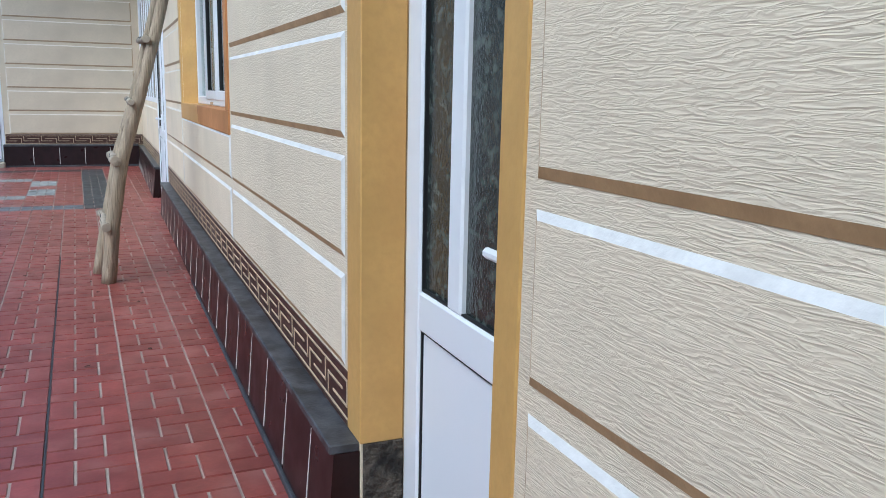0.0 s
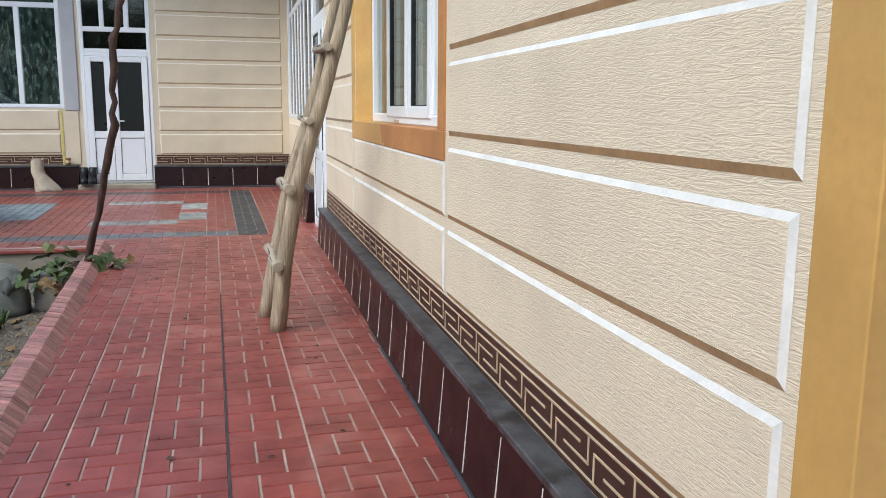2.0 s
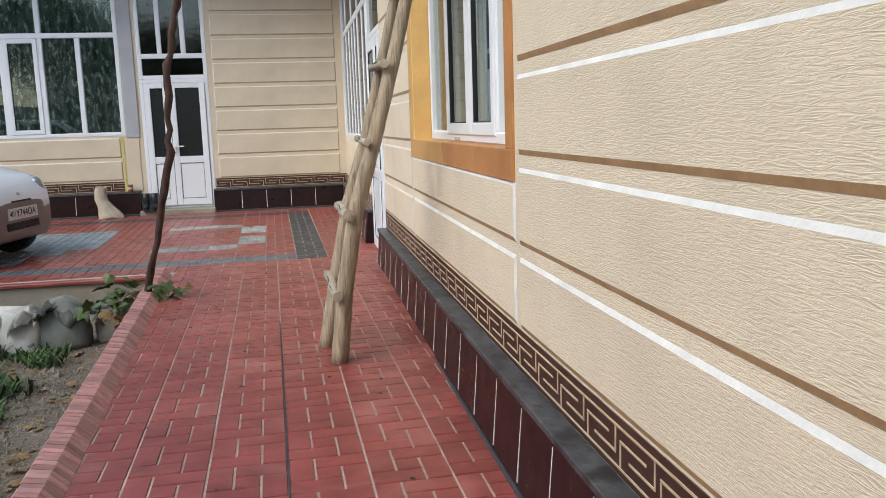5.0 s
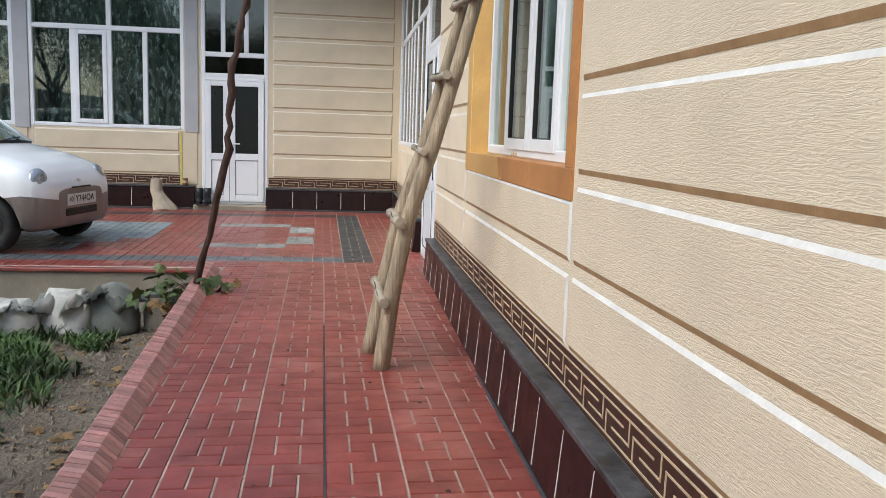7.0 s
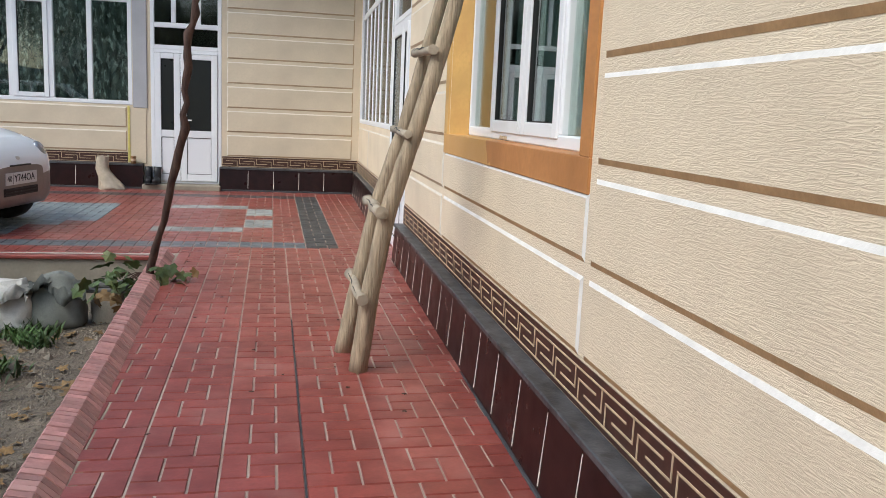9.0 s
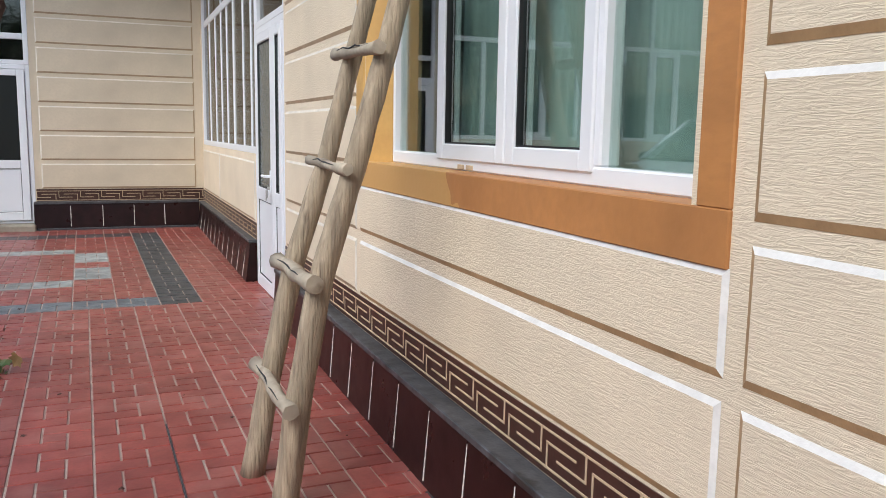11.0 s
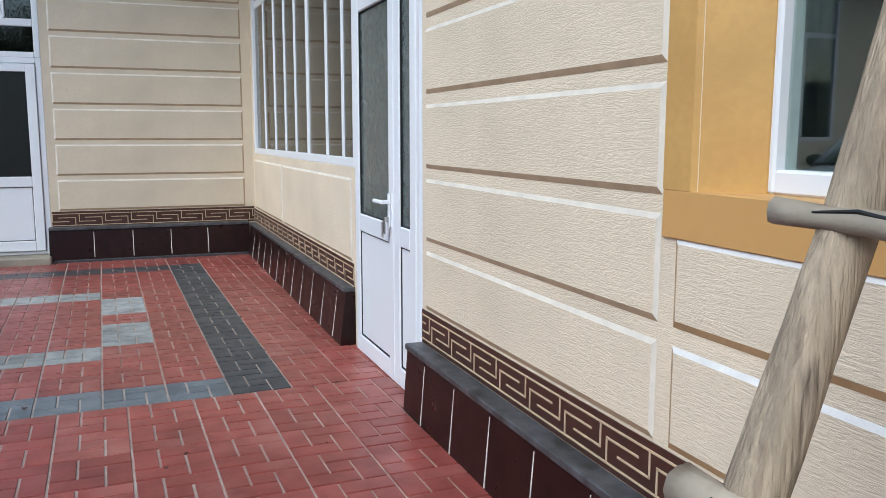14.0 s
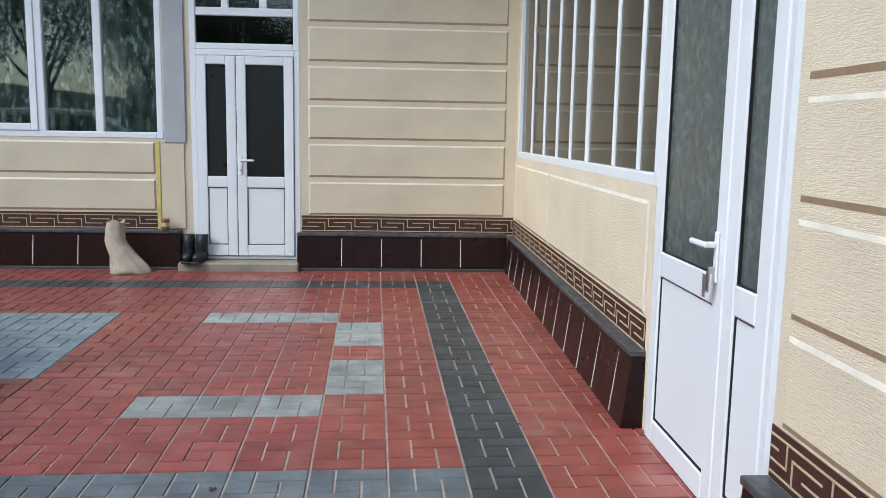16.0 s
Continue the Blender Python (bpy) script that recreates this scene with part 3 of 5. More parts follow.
TILES = {"red": tile_mesh("tile", M_RED), "dark": tile_mesh("tile", M_DARK), "slate": tile_mesh("tile", M_SLATE), "grey": tile_mesh("tile", M_GREY), "blue": tile_mesh("tile", M_BLUE)}
bm = bmesh.new()
for x0, x1, y0, y1 in ((-0.66, XF, -6.0, 9.32), (-9.0, XF, 9.32, 14.6)):
    lo = [bm.verts.new((x, y, floor_z(y) - 0.0065)) for x, y in ((x0, y0), (x1, y0), (x1, y1), (x0, y1))]
    bm.faces.new(lo)
pavement = tagged(part("pavement", bm, M_GROUT), "red cast paving tiles with charcoal and grey inlays", "paving", kind="structure")
bm = bx(bmesh.new(), -0.0035, 0.0035, -5.5, 0.2, -0.0065, -0.002)
seam = tagged(part("trim", bm, M_BASE), "dark seam running along the path between two tile columns", "seam", kind="structure")
seam.matrix_world = pose(0.182, 7.0, floor_z(7.0), 0.40, 0, 1.43)
jit = random.Random(4)
spare = {k: ([], []) for k in TILES}
count = 0
near = sorted(((i, j) for i in range(-30, 4) for j in range(-48, 16)), key=lambda c: -1 if (-3 <= c[0] <= 2 and -24 <= c[1] <= -1) else abs(c[0] + 1) + 0.6 * abs(c[1] - 4))
for i, j in near:
    x, y, z = tile_place(i, j)
    if y > 14.34 or x > XF - 0.02 or (y < 9.23 and x < -0.84 - 0.052 * (y - 4.9)) or x < -8.6:
        continue
    k = tile_kind(i, j)
    m = pose(x, y, z + jit.uniform(-0.001, 0.001), 0.40 + jit.uniform(-0.15, 0.15), jit.uniform(-0.15, 0.15), 1.43 + jit.uniform(-0.12, 0.12))
    if count < 300:
        o = new("tile", TILES[k])
        o.matrix_world = m
        o.parent = pavement
        count += 1
    else:
        vs, fs = spare[k]
        base = len(vs)
        me = TILES[k]
        vs.extend((m @ v.co)[:] for v in me.vertices)
        fs.extend(tuple(base + n for n in p.vertices) for p in me.polygons)
for k, (vs, fs) in spare.items():
    if vs:
        me = bpy.data.meshes.new("tile_field")
        me.from_pydata(vs, [], fs)
        me.materials.append(TILES[k].materials[0])
        tagged(new("tile_field", me), kind="stuff").parent = pavement


# ---- rooms behind the glass ----
def room(name, x0, x1, y0, y1, z0, z1, open_side):
    """A plain closed room, open only towards its window."""
    b = bmesh.new()
    t = 0.1
    for side, d in (("e", (x1, x1 + t, y0, y1, z0, z1)), ("w", (x0 - t, x0, y0, y1, z0, z1)), ("n", (x0, x1, y1, y1 + t, z0, z1)), ("s", (x0, x1, y0 - t, y0, z0, z1))):
        if side != open_side:
            bx(b, *d)
    bx(b, x0, x1, y0, y1, z0 - t, z0)
    bx(b, x0, x1, y0, y1, z1, z1 + t)
    return tagged(part(name, b, M_ROOM), "plain plastered room behind the glass", "room", kind="structure")


room("room_east", XI + 0.01, 4.2, 4.2, 8.2, 0.3, 3.2, "w")
room("porch", XI + 0.01, 4.0, 9.0, 14.4, 0.1, 3.5, "w")
room("room_north", -7.0, -1.95, YB + 0.31, 18.0, 0.3, 3.75, "s")
room("hall_north", -1.84, -0.6, YB + 0.31, 18.0, 0.3, 3.75, "s")


def curtain(name, label, along, at, u0, u1, z0, z1, depth, folds, material, seed):
    """A hanging cloth with uneven folds."""
    r = random.Random(seed)
    n = int((u1 - u0) * folds * 8)
    ph = [r.uniform(0, 6.28) for _ in range(3)]
    b = bmesh.new()
    rows = []
    for z in (z0, (z0 + z1) / 2, z1):
        row = []
        for k in range(n + 1):
            u = u0 + (u1 - u0) * k / n
            f = folds * 6.283
            d = depth * (0.6 * math.sin(u * f + ph[0]) + 0.4 * math.sin(u * f * 0.43 + ph[1] + z)) + 0.01 * math.sin(3 * z + u)
            row.append(b.verts.new((u, at + d, z) if along == "x" else (at + d, u, z)))
        rows.append(row)
    for a, c in zip(rows[:-1], rows[1:]):
        for k in range(n):
            b.faces.new((a[k], a[k + 1], c[k + 1], c[k]))
    return tagged(part(name, b, material, smooth=True), label, "curtain")


curtain("net_curtain", "grey net curtain hanging in folds behind the far window", "x", YB + 0.42, -4.25, -2.02, 0.9, 3.7, 0.035, 7, M_CURTAIN, 1)
curtain("net_curtain", "grey net curtain hanging in folds behind the far window", "x", YB + 0.42, -6.7, -4.4, 0.9, 3.7, 0.035, 7, M_CURTAIN, 2)
curtain("sheer_curtain", "pale green sheer curtain hanging behind the facade window", "y", 1.345, 4.99, 6.68, 1.23, 2.74, 0.022, 4, M_SHEER, 3)

# ---- wall details of the far wing ----
for x0, x1 in ((-2.035, -1.845), (-4.41, -4.205)):
    tagged(box_part("pilaster", (x0, x1, YB - 0.02, YB + 0.01, 1.245, TOP - 0.02), M_GREYPLASTER, bevel=0.006), "bare grey plaster strip between the far windows", "pilaster", kind="structure")
tagged(box_part("pilaster", (-2.075, -1.865, YB - 0.012, YB + 0.01, 0.475, 1.24), M_BACK, bevel=0.005), "plain cream strip beside the far door", "pilaster", kind="structure")
M_TAPE = mat("yellow_tape", (0.66, 0.56, 0.16), rough=0.5, vary=0.1, scale=20, bump=0.1)
tagged(box_part("tape", (-2.112, -2.082, YB - 0.014, YB - 0.008, 0.48, 1.26), M_TAPE), "yellow masking tape stuck upright on the cream wall", "tape")
tagged(box_part("threshold", (-1.90, -0.84, YB - 0.22, YB + 0.05, 0.02, 0.195), M_CONC, bevel=0.012), "worn concrete threshold under the far door", "step", kind="structure")
tagged(box_part("threshold", (XF - 0.01, XI, 9.22, 10.42, -0.05, 0.075), M_CONC, bevel=0.006), "concrete threshold under the side door", "step", kind="structure")
tagged(box_part("threshold", (1.15, XI, 1.73, 2.51, -0.3, 0.0), M_CONC, bevel=0.006), "concrete threshold under the near door", "step", kind="structure")
M_EAVE = mat("brown_eave_board", (0.10, 0.035, 0.025), rough=0.5, vary=0.15, scale=5, bump=0.2)
tagged(box_part("trim", (0.98, XF - 0.005, 10.42, 14.4, 3.33, 3.5), M_EAVE, bevel=0.008), "dark brown eave board over the porch glazing", "trim", kind="structure")

# assumed overhangs out of view, added to darken the corner and both walls
tagged(box_part("eaves", (0.30, 1.45, -4.0, 14.85, 3.92, 4.04), M_EAVE, bevel=0.01), "unseen brown eaves added to shade the long facade", "eaves", kind="structure")
tagged(box_part("eaves", (-9.0, 0.29, 13.55, 14.85, 3.92, 4.04), M_EAVE, bevel=0.01), "unseen brown eaves added to shade the far wing", "eaves", kind="structure")

# ---- ground, garden, kerb ----
M_EARTH = mat("far_earth", (0.2, 0.17, 0.13), rough=0.95, vary=0.2, scale=0.5, bump=0.2)
b = bmesh.new()
bmesh.ops.create_grid(b, x_segments=1, y_segments=1, size=400)
bmesh.ops.translate(b, verts=b.verts[:], vec=(0, 0, -0.62))
tagged(part("ground", b, M_EARTH), "bare earth ground", "ground", kind="structure")


def kerb_x(y):
    """Path edge of the kerb."""
    return -0.55 - 0.052 * (y - 4.9)


def soil_z(x, y):
    n = noise.fractal(Vector((x * 1.1, y * 1.1, 0)), 1.0, 2.0, 4)
    f = noise.fractal(Vector((x * 6, y * 6, 3)), 1.0, 2.0, 3)
    return -0.22 - 0.012 * (y - 4) + 0.045 * n + 0.014 * f - 0.03 * max(0, min(1, (kerb_x(y) - x - 0.4)))


b = bmesh.new()
rows = []
for j in range(121):
    y = -6.0 + 15.54 * j / 120
    row = []
    for i in range(70):
        x = kerb_x(y) - 0.05 - 7.9 * (i / 69) ** 1.6
        row.append(b.verts.new((x, y, soil_z(x, y))))
    rows.append(row)
for a, c in zip(rows[:-1], rows[1:]):
    for i in range(69):
        b.faces.new((a[i], c[i], c[i + 1], a[i + 1]))
bmesh.ops.recalc_face_normals(b, faces=b.faces[:])
tagged(part("garden_soil", b, M_SOIL, smooth=True), "dry crumbly garden soil with debris", "soil", kind="structure")

# garden end wall with a red tile coping
tagged(box_part("garden_wall", (-8.7, -0.80, 9.28, 9.44, -0.6, 0.045), M_CONC, bevel=0.006), "low stained concrete wall at the end of the garden bed", "wall", kind="structure")
tagged(box_part("trim", (-8.7, -0.92, 9.255, 9.34, 0.045, 0.078), M_RED, bevel=0.006), "red tile edge on top of the low garden wall", "trim", kind="structure")

# kerb of small bricks set on edge
kerb = tagged(part("kerb", bx(bmesh.new(), -0.005, 0.005, 0, 0.01, -0.2, -0.19), M_GROUT), "kerb of narrow pink-red bricks set on edge", "kerb", kind="structure")
kb = bmesh.new()
pts = [(-0.145, -0.30), (-0.145, 0.062), (-0.135, 0.07), (-0.062, 0.056), (-0.004, 0.0), (0.0, -0.05)]
bl = 0.040
va = [kb.verts.new((x, 0.0028, z)) for x, z in pts]
vb = [kb.verts.new((x, bl - 0.0028, z)) for x, z in pts]
kb.faces.new(va), kb.faces.new(vb[::-1])
for k in range(len(pts)):
    kb.faces.new((va[k], vb[k], vb[(k + 1) % len(pts)], va[(k + 1) % len(pts)]))
bmesh.ops.recalc_face_normals(kb, faces=kb.faces[:])
brick_me = mesh_of("brick", kb, M_KERB)
for k in range(int((9.2 + 1.0) / bl)):
    y = 9.21 - k * bl
    m = pose(kerb_x(y) + jit.uniform(-0.002, 0.002), y, floor_z(y) + jit.uniform(-0.002, 0.002), 0.4, jit.uniform(-1.0, 1.0), 2.98 + jit.uniform(-0.5, 0.5))
    o = new("brick", brick_me)
    o.matrix_world = m
    o.parent = kerb
tagged(box_part("trim", (-0.02, 0.02, -2, 9.0, 0, 0.008), M_CONC), "mortar bed beside the kerb", "trim", kind="structure").matrix_world = pose(kerb_x(4.9) + 0.012, 4.9, floor_z(4.9) - 0.012, 0.40, 0, 2.98) @ Matrix.Translation((0, -4.5, 0))


# ---- poles and ladder ----
def tube(b, pts, radii, sides=10, wobble=0.0, seed=0, caps=True, flat=1.0):
    """A round bar through points, with radii, uneven when wobble is given."""
    r = random.Random(seed)
    rings = []
    n = len(pts)
    pts = [Vector(p) for p in pts]
    for k, p in enumerate(pts):
        way = (pts[min(k + 1, n - 1)] - pts[max(k - 1, 0)]).normalized()
        side = way.cross(Vector((0.3, 1, 0.1))).normalized()
        up = side.cross(way)
        ring = []
        for s in range(sides):
            a = 2 * math.pi * s / sides
            rad = radii[k] * (1 + wobble * r.uniform(-1, 1))
            ring.append(b.verts.new(p + side * math.cos(a) * rad + up * math.sin(a) * rad * flat))
        rings.append(ring)
    for a, c in zip(rings[:-1], rings[1:]):
        for s in range(sides):
            b.faces.new((a[s], a[(s + 1) % sides], c[(s + 1) % sides], c[s]))
    if caps:
        b.faces.new(rings[0][::-1])
        b.faces.new(rings[-1])
    bmesh.ops.recalc_face_normals(b, faces=b.faces[:])
    return b


def bent(p, q, n, sway, seed):
    """Points from p to q with a slight natural bend."""
    r = random.Random(seed)
    p, q = Vector(p), Vector(q)
    a, c = r.uniform(-1, 1), r.uniform(-1, 1)
    return [p.lerp(q, k / n) + Vector((0, sway * a * math.sin(math.pi * k / n), 0)) + Vector((sway * c * math.sin(2 * math.pi * k / n), 0, 0)) for k in range(n + 1)]


def chain(*pts, n=5):
    out = []
    for a, c in zip(pts[:-1], pts[1:]):
        out += [Vector(a).lerp(Vector(c), k / n) for k in range(n)]
    return out + [Vector(pts[-1])]


ladder = thing("ladder", (0.47, 6.35, 0.06), "homemade wooden pole ladder leaning against the facade", "ladder")
M_RUNG = mat("bleached_rung_wood", (0.45, 0.38, 0.29), rough=0.75, vary=0.22, scale=6, fine=30, bump=0.7, dist=0.005, dirt=(0.2, 0.15, 0.1), dirt_at=(0.56, 0.7), dirt_scale=7)
p1 = chain((0.505, 6.225, 0.055), (0.55, 6.19, 0.46), (0.625, 6.17, 0.88), (0.735, 6.165, 1.24), (0.85, 6.17, 1.635), (0.975, 6.19, 2.12), (1.085, 6.22, 2.58))
part("stile", tube(bmesh.new(), p1, [0.048 - 0.0006 * k for k in range(len(p1))], 14, 0.05, 5, flat=1.1), M_WOOD, ladder, smooth=True)
p2 = chain((0.447, 6.55, 0.058), (0.522, 6.54, 0.46), (0.608, 6.52, 0.88), (0.722, 6.50, 1.24), (0.825, 6.49, 1.635), (0.945, 6.46, 2.12), (1.085, 6.44, 2.66))
part("stile", tube(bmesh.new(), p2, [0.045 - 0.0006 * k for k in range(len(p2))], 14, 0.05, 6, flat=1.1), M_WOOD, ladder, smooth=True)
for k, (a, c, rad) in enumerate((((0.48, 6.63, 0.475), (0.51, 6.11, 0.448), 0.026), ((0.562, 6.61, 0.876), (0.585, 6.09, 0.872), 0.029), ((0.685, 6.59, 1.254), (0.695, 6.09, 1.242), 0.018),
                                 ((0.78, 6.57, 1.645), (0.80, 6.095, 1.632), 0.022), ((0.88, 6.55, 2.03), (0.91, 6.11, 2.03), 0.022), ((0.965, 6.53, 2.40), (1.0, 6.13, 2.40), 0.021))):
    pts = bent(a, c, 7, 0.012, k)
    rung = part("rung", tube(bmesh.new(), pts, [rad * (1.08 if j in (0, 7) else 0.95 + 0.1 * math.sin(2 * j + k)) for j in range(8)], 9, 0.13, 20 + k), M_RUNG, ladder, "grey split wooden rung", smooth=True)
    # dark thread laid on the rung as the shade inside its split
    crack = [p + Vector((-0.75 * rad, 0, 0.62 * rad)) + Vector((0, 0, 0.004 * math.sin(9 * q + k))) for q, p in enumerate(pts)][1:-1]
    o = part("crack", tube(bmesh.new(), crack, [0.0015, 0.003, 0.0035, 0.003, 0.0025, 0.001], 5), M_BLACK)
    o.parent = rung

# ---- vine ----
M_BARK = mat("dark_vine_bark", (0.075, 0.04, 0.03), rough=0.85, vary=0.3, scale=8, fine=40, bump=0.8, dist=0.006, stretch=(5, 5, 1))
M_LEAF = mat("vine_leaf", (0.075, 0.12, 0.035), rough=0.55, vary=0.3, scale=8, fine=50, bump=0.2, dirt=(0.2, 0.19, 0.06), dirt_at=(0.5, 0.8), dirt_scale=5)
M_DRY = mat("dry_vine_leaf", (0.24, 0.15, 0.06), rough=0.7, vary=0.3, scale=8, fine=50, bump=0.2)
M_TREE = mat("tree_leaf", (0.05, 0.09, 0.025), rough=0.5, vary=0.3, scale=3, fine=20, bump=0)


def leaf_blade(b, place, size, way, tilt, roll, seed, mi=0):
    """One lobed leaf, cupped, on a short stalk."""
    r = random.Random(seed)
    outline = [(0, 0), (0.32, -0.12), (0.5, 0.12), (0.38, 0.3), (0.55, 0.55), (0.28, 0.62), (0, 1.0), (-0.28, 0.62), (-0.55, 0.55), (-0.38, 0.3), (-0.5, 0.12), (-0.32, -0.12)]
    m = Matrix.Translation(place) @ pose(0, 0, 0, tilt, roll, way)
    c = b.verts.new(m @ Vector((0, 0.35 * size, 0.02 * size)))
    ring = [b.verts.new(m @ Vector((x * size, y * size, -0.22 * size * abs(x) + r.uniform(-0.05, 0.05) * size))) for x, y in outline]
    for k in range(len(ring)):
        f = b.faces.new((c, ring[k], ring[(k + 1) % len(ring)]))
        f.material_index = mi


vine = thing("grape_vine", (-0.96, 8.55, 0.03), "twisted dark grapevine trunk with a few leaves at its foot", "vine")
vp = chain((-0.985, 8.62, -0.1), (-0.93, 8.58, 0.10), (-0.82, 8.50, 0.43), (-0.73, 8.42, 0.80), (-0.645, 8.35, 1.18), (-0.63, 8.33, 1.5), (-0.60, 8.30, 1.785), (-0.545, 8.30, 2.05), (-0.475, 8.30, 2.33), (-0.44, 8.3, 2.9), (-0.3, 8.2, 3.6), n=4)
wob = random.Random(8)
vp = [p + Vector((wob.uniform(-0.014, 0.014), wob.uniform(-0.014, 0.014), 0)) for p in vp]
part("trunk", tube(bmesh.new(), vp, [0.030 - 0.0002 * k + wob.uniform(-0.005, 0.006) for k in range(len(vp))], 8, 0.12, 9), M_BARK, vine, smooth=True)
b = bmesh.new()
for k in range(84):
    g = wob.random()
    if g < 0.6:
        c = Vector((-1.12 + wob.gauss(0, 0.09), 8.54 + wob.gauss(0, 0.10), 0.09 + wob.gauss(0, 0.085)))
    else:
        c = Vector((-0.76 + wob.gauss(0, 0.07), 8.55 + wob.gauss(0, 0.07), 0.10 + wob.gauss(0, 0.05)))
    leaf_blade(b, c, wob.uniform(0.06, 0.11), wob.uniform(0, 360), wob.uniform(-80, -20), wob.uniform(-35, 35), k, 1 if wob.random() < 0.14 else 0)
part("foliage", b, (M_LEAF, M_DRY), vine, "green lobed leaves, some dry")
b = bmesh.new()
for k in range(9):
    a = wob.uniform(-1, 1)
    tube(b, chain((-0.95, 8.58, 0.05), (-0.95 + 0.12 * a, 8.55, 0.15), (-0.96 + 0.27 * a, 8.53 + 0.05 * a, 0.10 + 0.05 * abs(a)), n=3), [0.004] * 7, 5)
part("shoot", b, M_BARK, vine)

vine.location += Vector((0.10, -0.32, 0.0))

# ---- sacks along the garden wall ----
def sack(place, w, d, h, turn, material, label, seed, neck=True, tilt=0.0):
    """A full woven sack with a slumped body and a gathered, folded mouth."""
    r = random.Random(seed)
    s = thing("sack", place, label, "sack", "sacks by the garden wall")
    s.matrix_world = pose(place[0] + 0.10, place[1] - 0.30, place[2], tilt, 0, turn)
    b = bmesh.new()
    rings, seg = 15, 26
    prev = None
    for k in range(rings + 1):
        v = k / rings
        belly = (1 - (1 - min(1, v / 0.16)) ** 2) ** 0.5 if v < 0.16 else 1.0
        top = 1.05 - 0.12 * v if v < 0.6 else 0.978 - 0.30 * ((v - 0.6) / 0.4) ** 1.2
        row = []
        for q in range(seg):
            a = 2 * math.pi * q / seg
            sq = (abs(math.cos(a)) ** 3 + abs(math.sin(a)) ** 3) ** (-1 / 3)
            crease = 0.09 * math.sin(5 * a + 4 * v + seed) * v + 0.05 * noise.noise(Vector((math.cos(a) * 1.7, math.sin(a) * 1.7, v * 3 + seed))) + 0.12 * v * noise.noise(Vector((a * 3, v * 6, seed)))
            f = (0.72 * belly + 0.28) * top * (1 + crease) * sq
            row.append(b.verts.new((0.5 * w * f * math.cos(a), 0.5 * d * f * (1 - 0.45 * v * v) * math.sin(a), h * v + 0.03 * math.sin(2 * a + seed) * v)))
        if prev:
            for q in range(seg):
                b.faces.new((prev[q], prev[(q + 1) % seg], row[(q + 1) % seg], row[q]))
        else:
            b.faces.new(row[::-1])
        prev = row
    b.faces.new(prev)
    bmesh.ops.recalc_face_normals(b, faces=b.faces[:])
    o = part("body", b, material, smooth=True); o.parent = s
    if neck:
        b = bmesh.new()
        n1, n2 = 18, 5
        grid = []
        for i in range(n1 + 1):
            u = i / n1
            row = []
            for j in range(n2 + 1):
                v = j / n2
                x = (u - 0.5) * w * (1.0 + 0.15 * v)
                z = h * (0.93 + 0.16 * v - 0.10 * v * v) + 0.025 * math.sin(9 * u + seed) + 0.03 * r.uniform(-1, 1)
                y = -0.50 * d * math.sin(v * 1.6) + 0.05 * math.sin(13 * u + 3 * v) + 0.02 * r.uniform(-1, 1)
                row.append(b.verts.new((x, y, z - 0.42 * h * v * (0.35 + 0.65 * (0.5 + 0.5 * math.sin(3 * u + seed))))))
            grid.append(row)
        for i in range(n1):
            for j in range(n2):
                b.faces.new((grid[i][j], grid[i + 1][j], grid[i + 1][j + 1], grid[i][j + 1]))
        bmesh.ops.solidify(b, geom=b.faces[:], thickness=0.008)
        o = part("mouth", b, material, smooth=True); o.parent = s
    return s


M_SACK = mat("white_woven_sack", (0.54, 0.53, 0.50), rough=0.7, vary=0.18, scale=6, fine=120, bump=0.5, dist=0.003, dirt=(0.3, 0.27, 0.22), dirt_at=(0.5, 0.8), dirt_scale=4, rand=0.1)
M_SACK_G = mat("grey_green_woven_sack", (0.20, 0.21, 0.19), rough=0.75, vary=0.2, scale=6, fine=120, bump=0.5, dist=0.003, dirt=(0.12, 0.12, 0.1), dirt_at=(0.5, 0.8), dirt_scale=4)
M_SACK_B = mat("dirty_beige_sack", (0.30, 0.27, 0.22), rough=0.8, vary=0.2, scale=6, fine=120, bump=0.5, dist=0.003)
M_SACKBLUE = mat("blue_sack_lining", (0.12, 0.22, 0.42), rough=0.6, vary=0.1, bump=0.3)
sack((-2.24, 8.55, -0.31), 0.34, 0.30, 0.30, 20, M_SACK, "white woven sack slumped on the soil, mouth open", 3)
sack((-1.90, 8.66, -0.31), 0.37, 0.28, 0.36, -8, M_SACK, "dirty white woven sack with its mouth folded over", 7)
sack((-1.57, 8.72, -0.31), 0.36, 0.30, 0.39, 5, M_SACK_G, "grey-green woven sack with a twisted top", 11)
sack((-1.23, 8.85, -0.31), 0.28, 0.24, 0.27, 15, M_SACK_B, "dirty beige sack under a piece of board", 15, neck=False)
sack((-2.75, 8.9, -0.31), 0.40, 0.34, 0.42, 30, M_SACK, "white woven sack with a knotted top among the weeds", 19)
M_BOARD = mat("grey_weathered_board", (0.13, 0.125, 0.12), rough=0.8, vary=0.2, scale=6, fine=40, bump=0.5, stretch=(1, 5, 5))
SHIFT = Vector((0.10, -0.30, 0.0))
brd = thing("board_stack", (-1.23, 8.82, -0.04), "weathered grey board pieces lying on the sack", "board")
part("board", bx(bmesh.new(), -1.42, -1.05, 8.72, 8.90, -0.045, -0.015, 0.005), M_BOARD, brd)
part("board", bx(bmesh.new(), -1.36, -1.10, 8.76, 8.92, -0.013, 0.012, 0.005), M_BOARD, brd)
brd.location += SHIFT

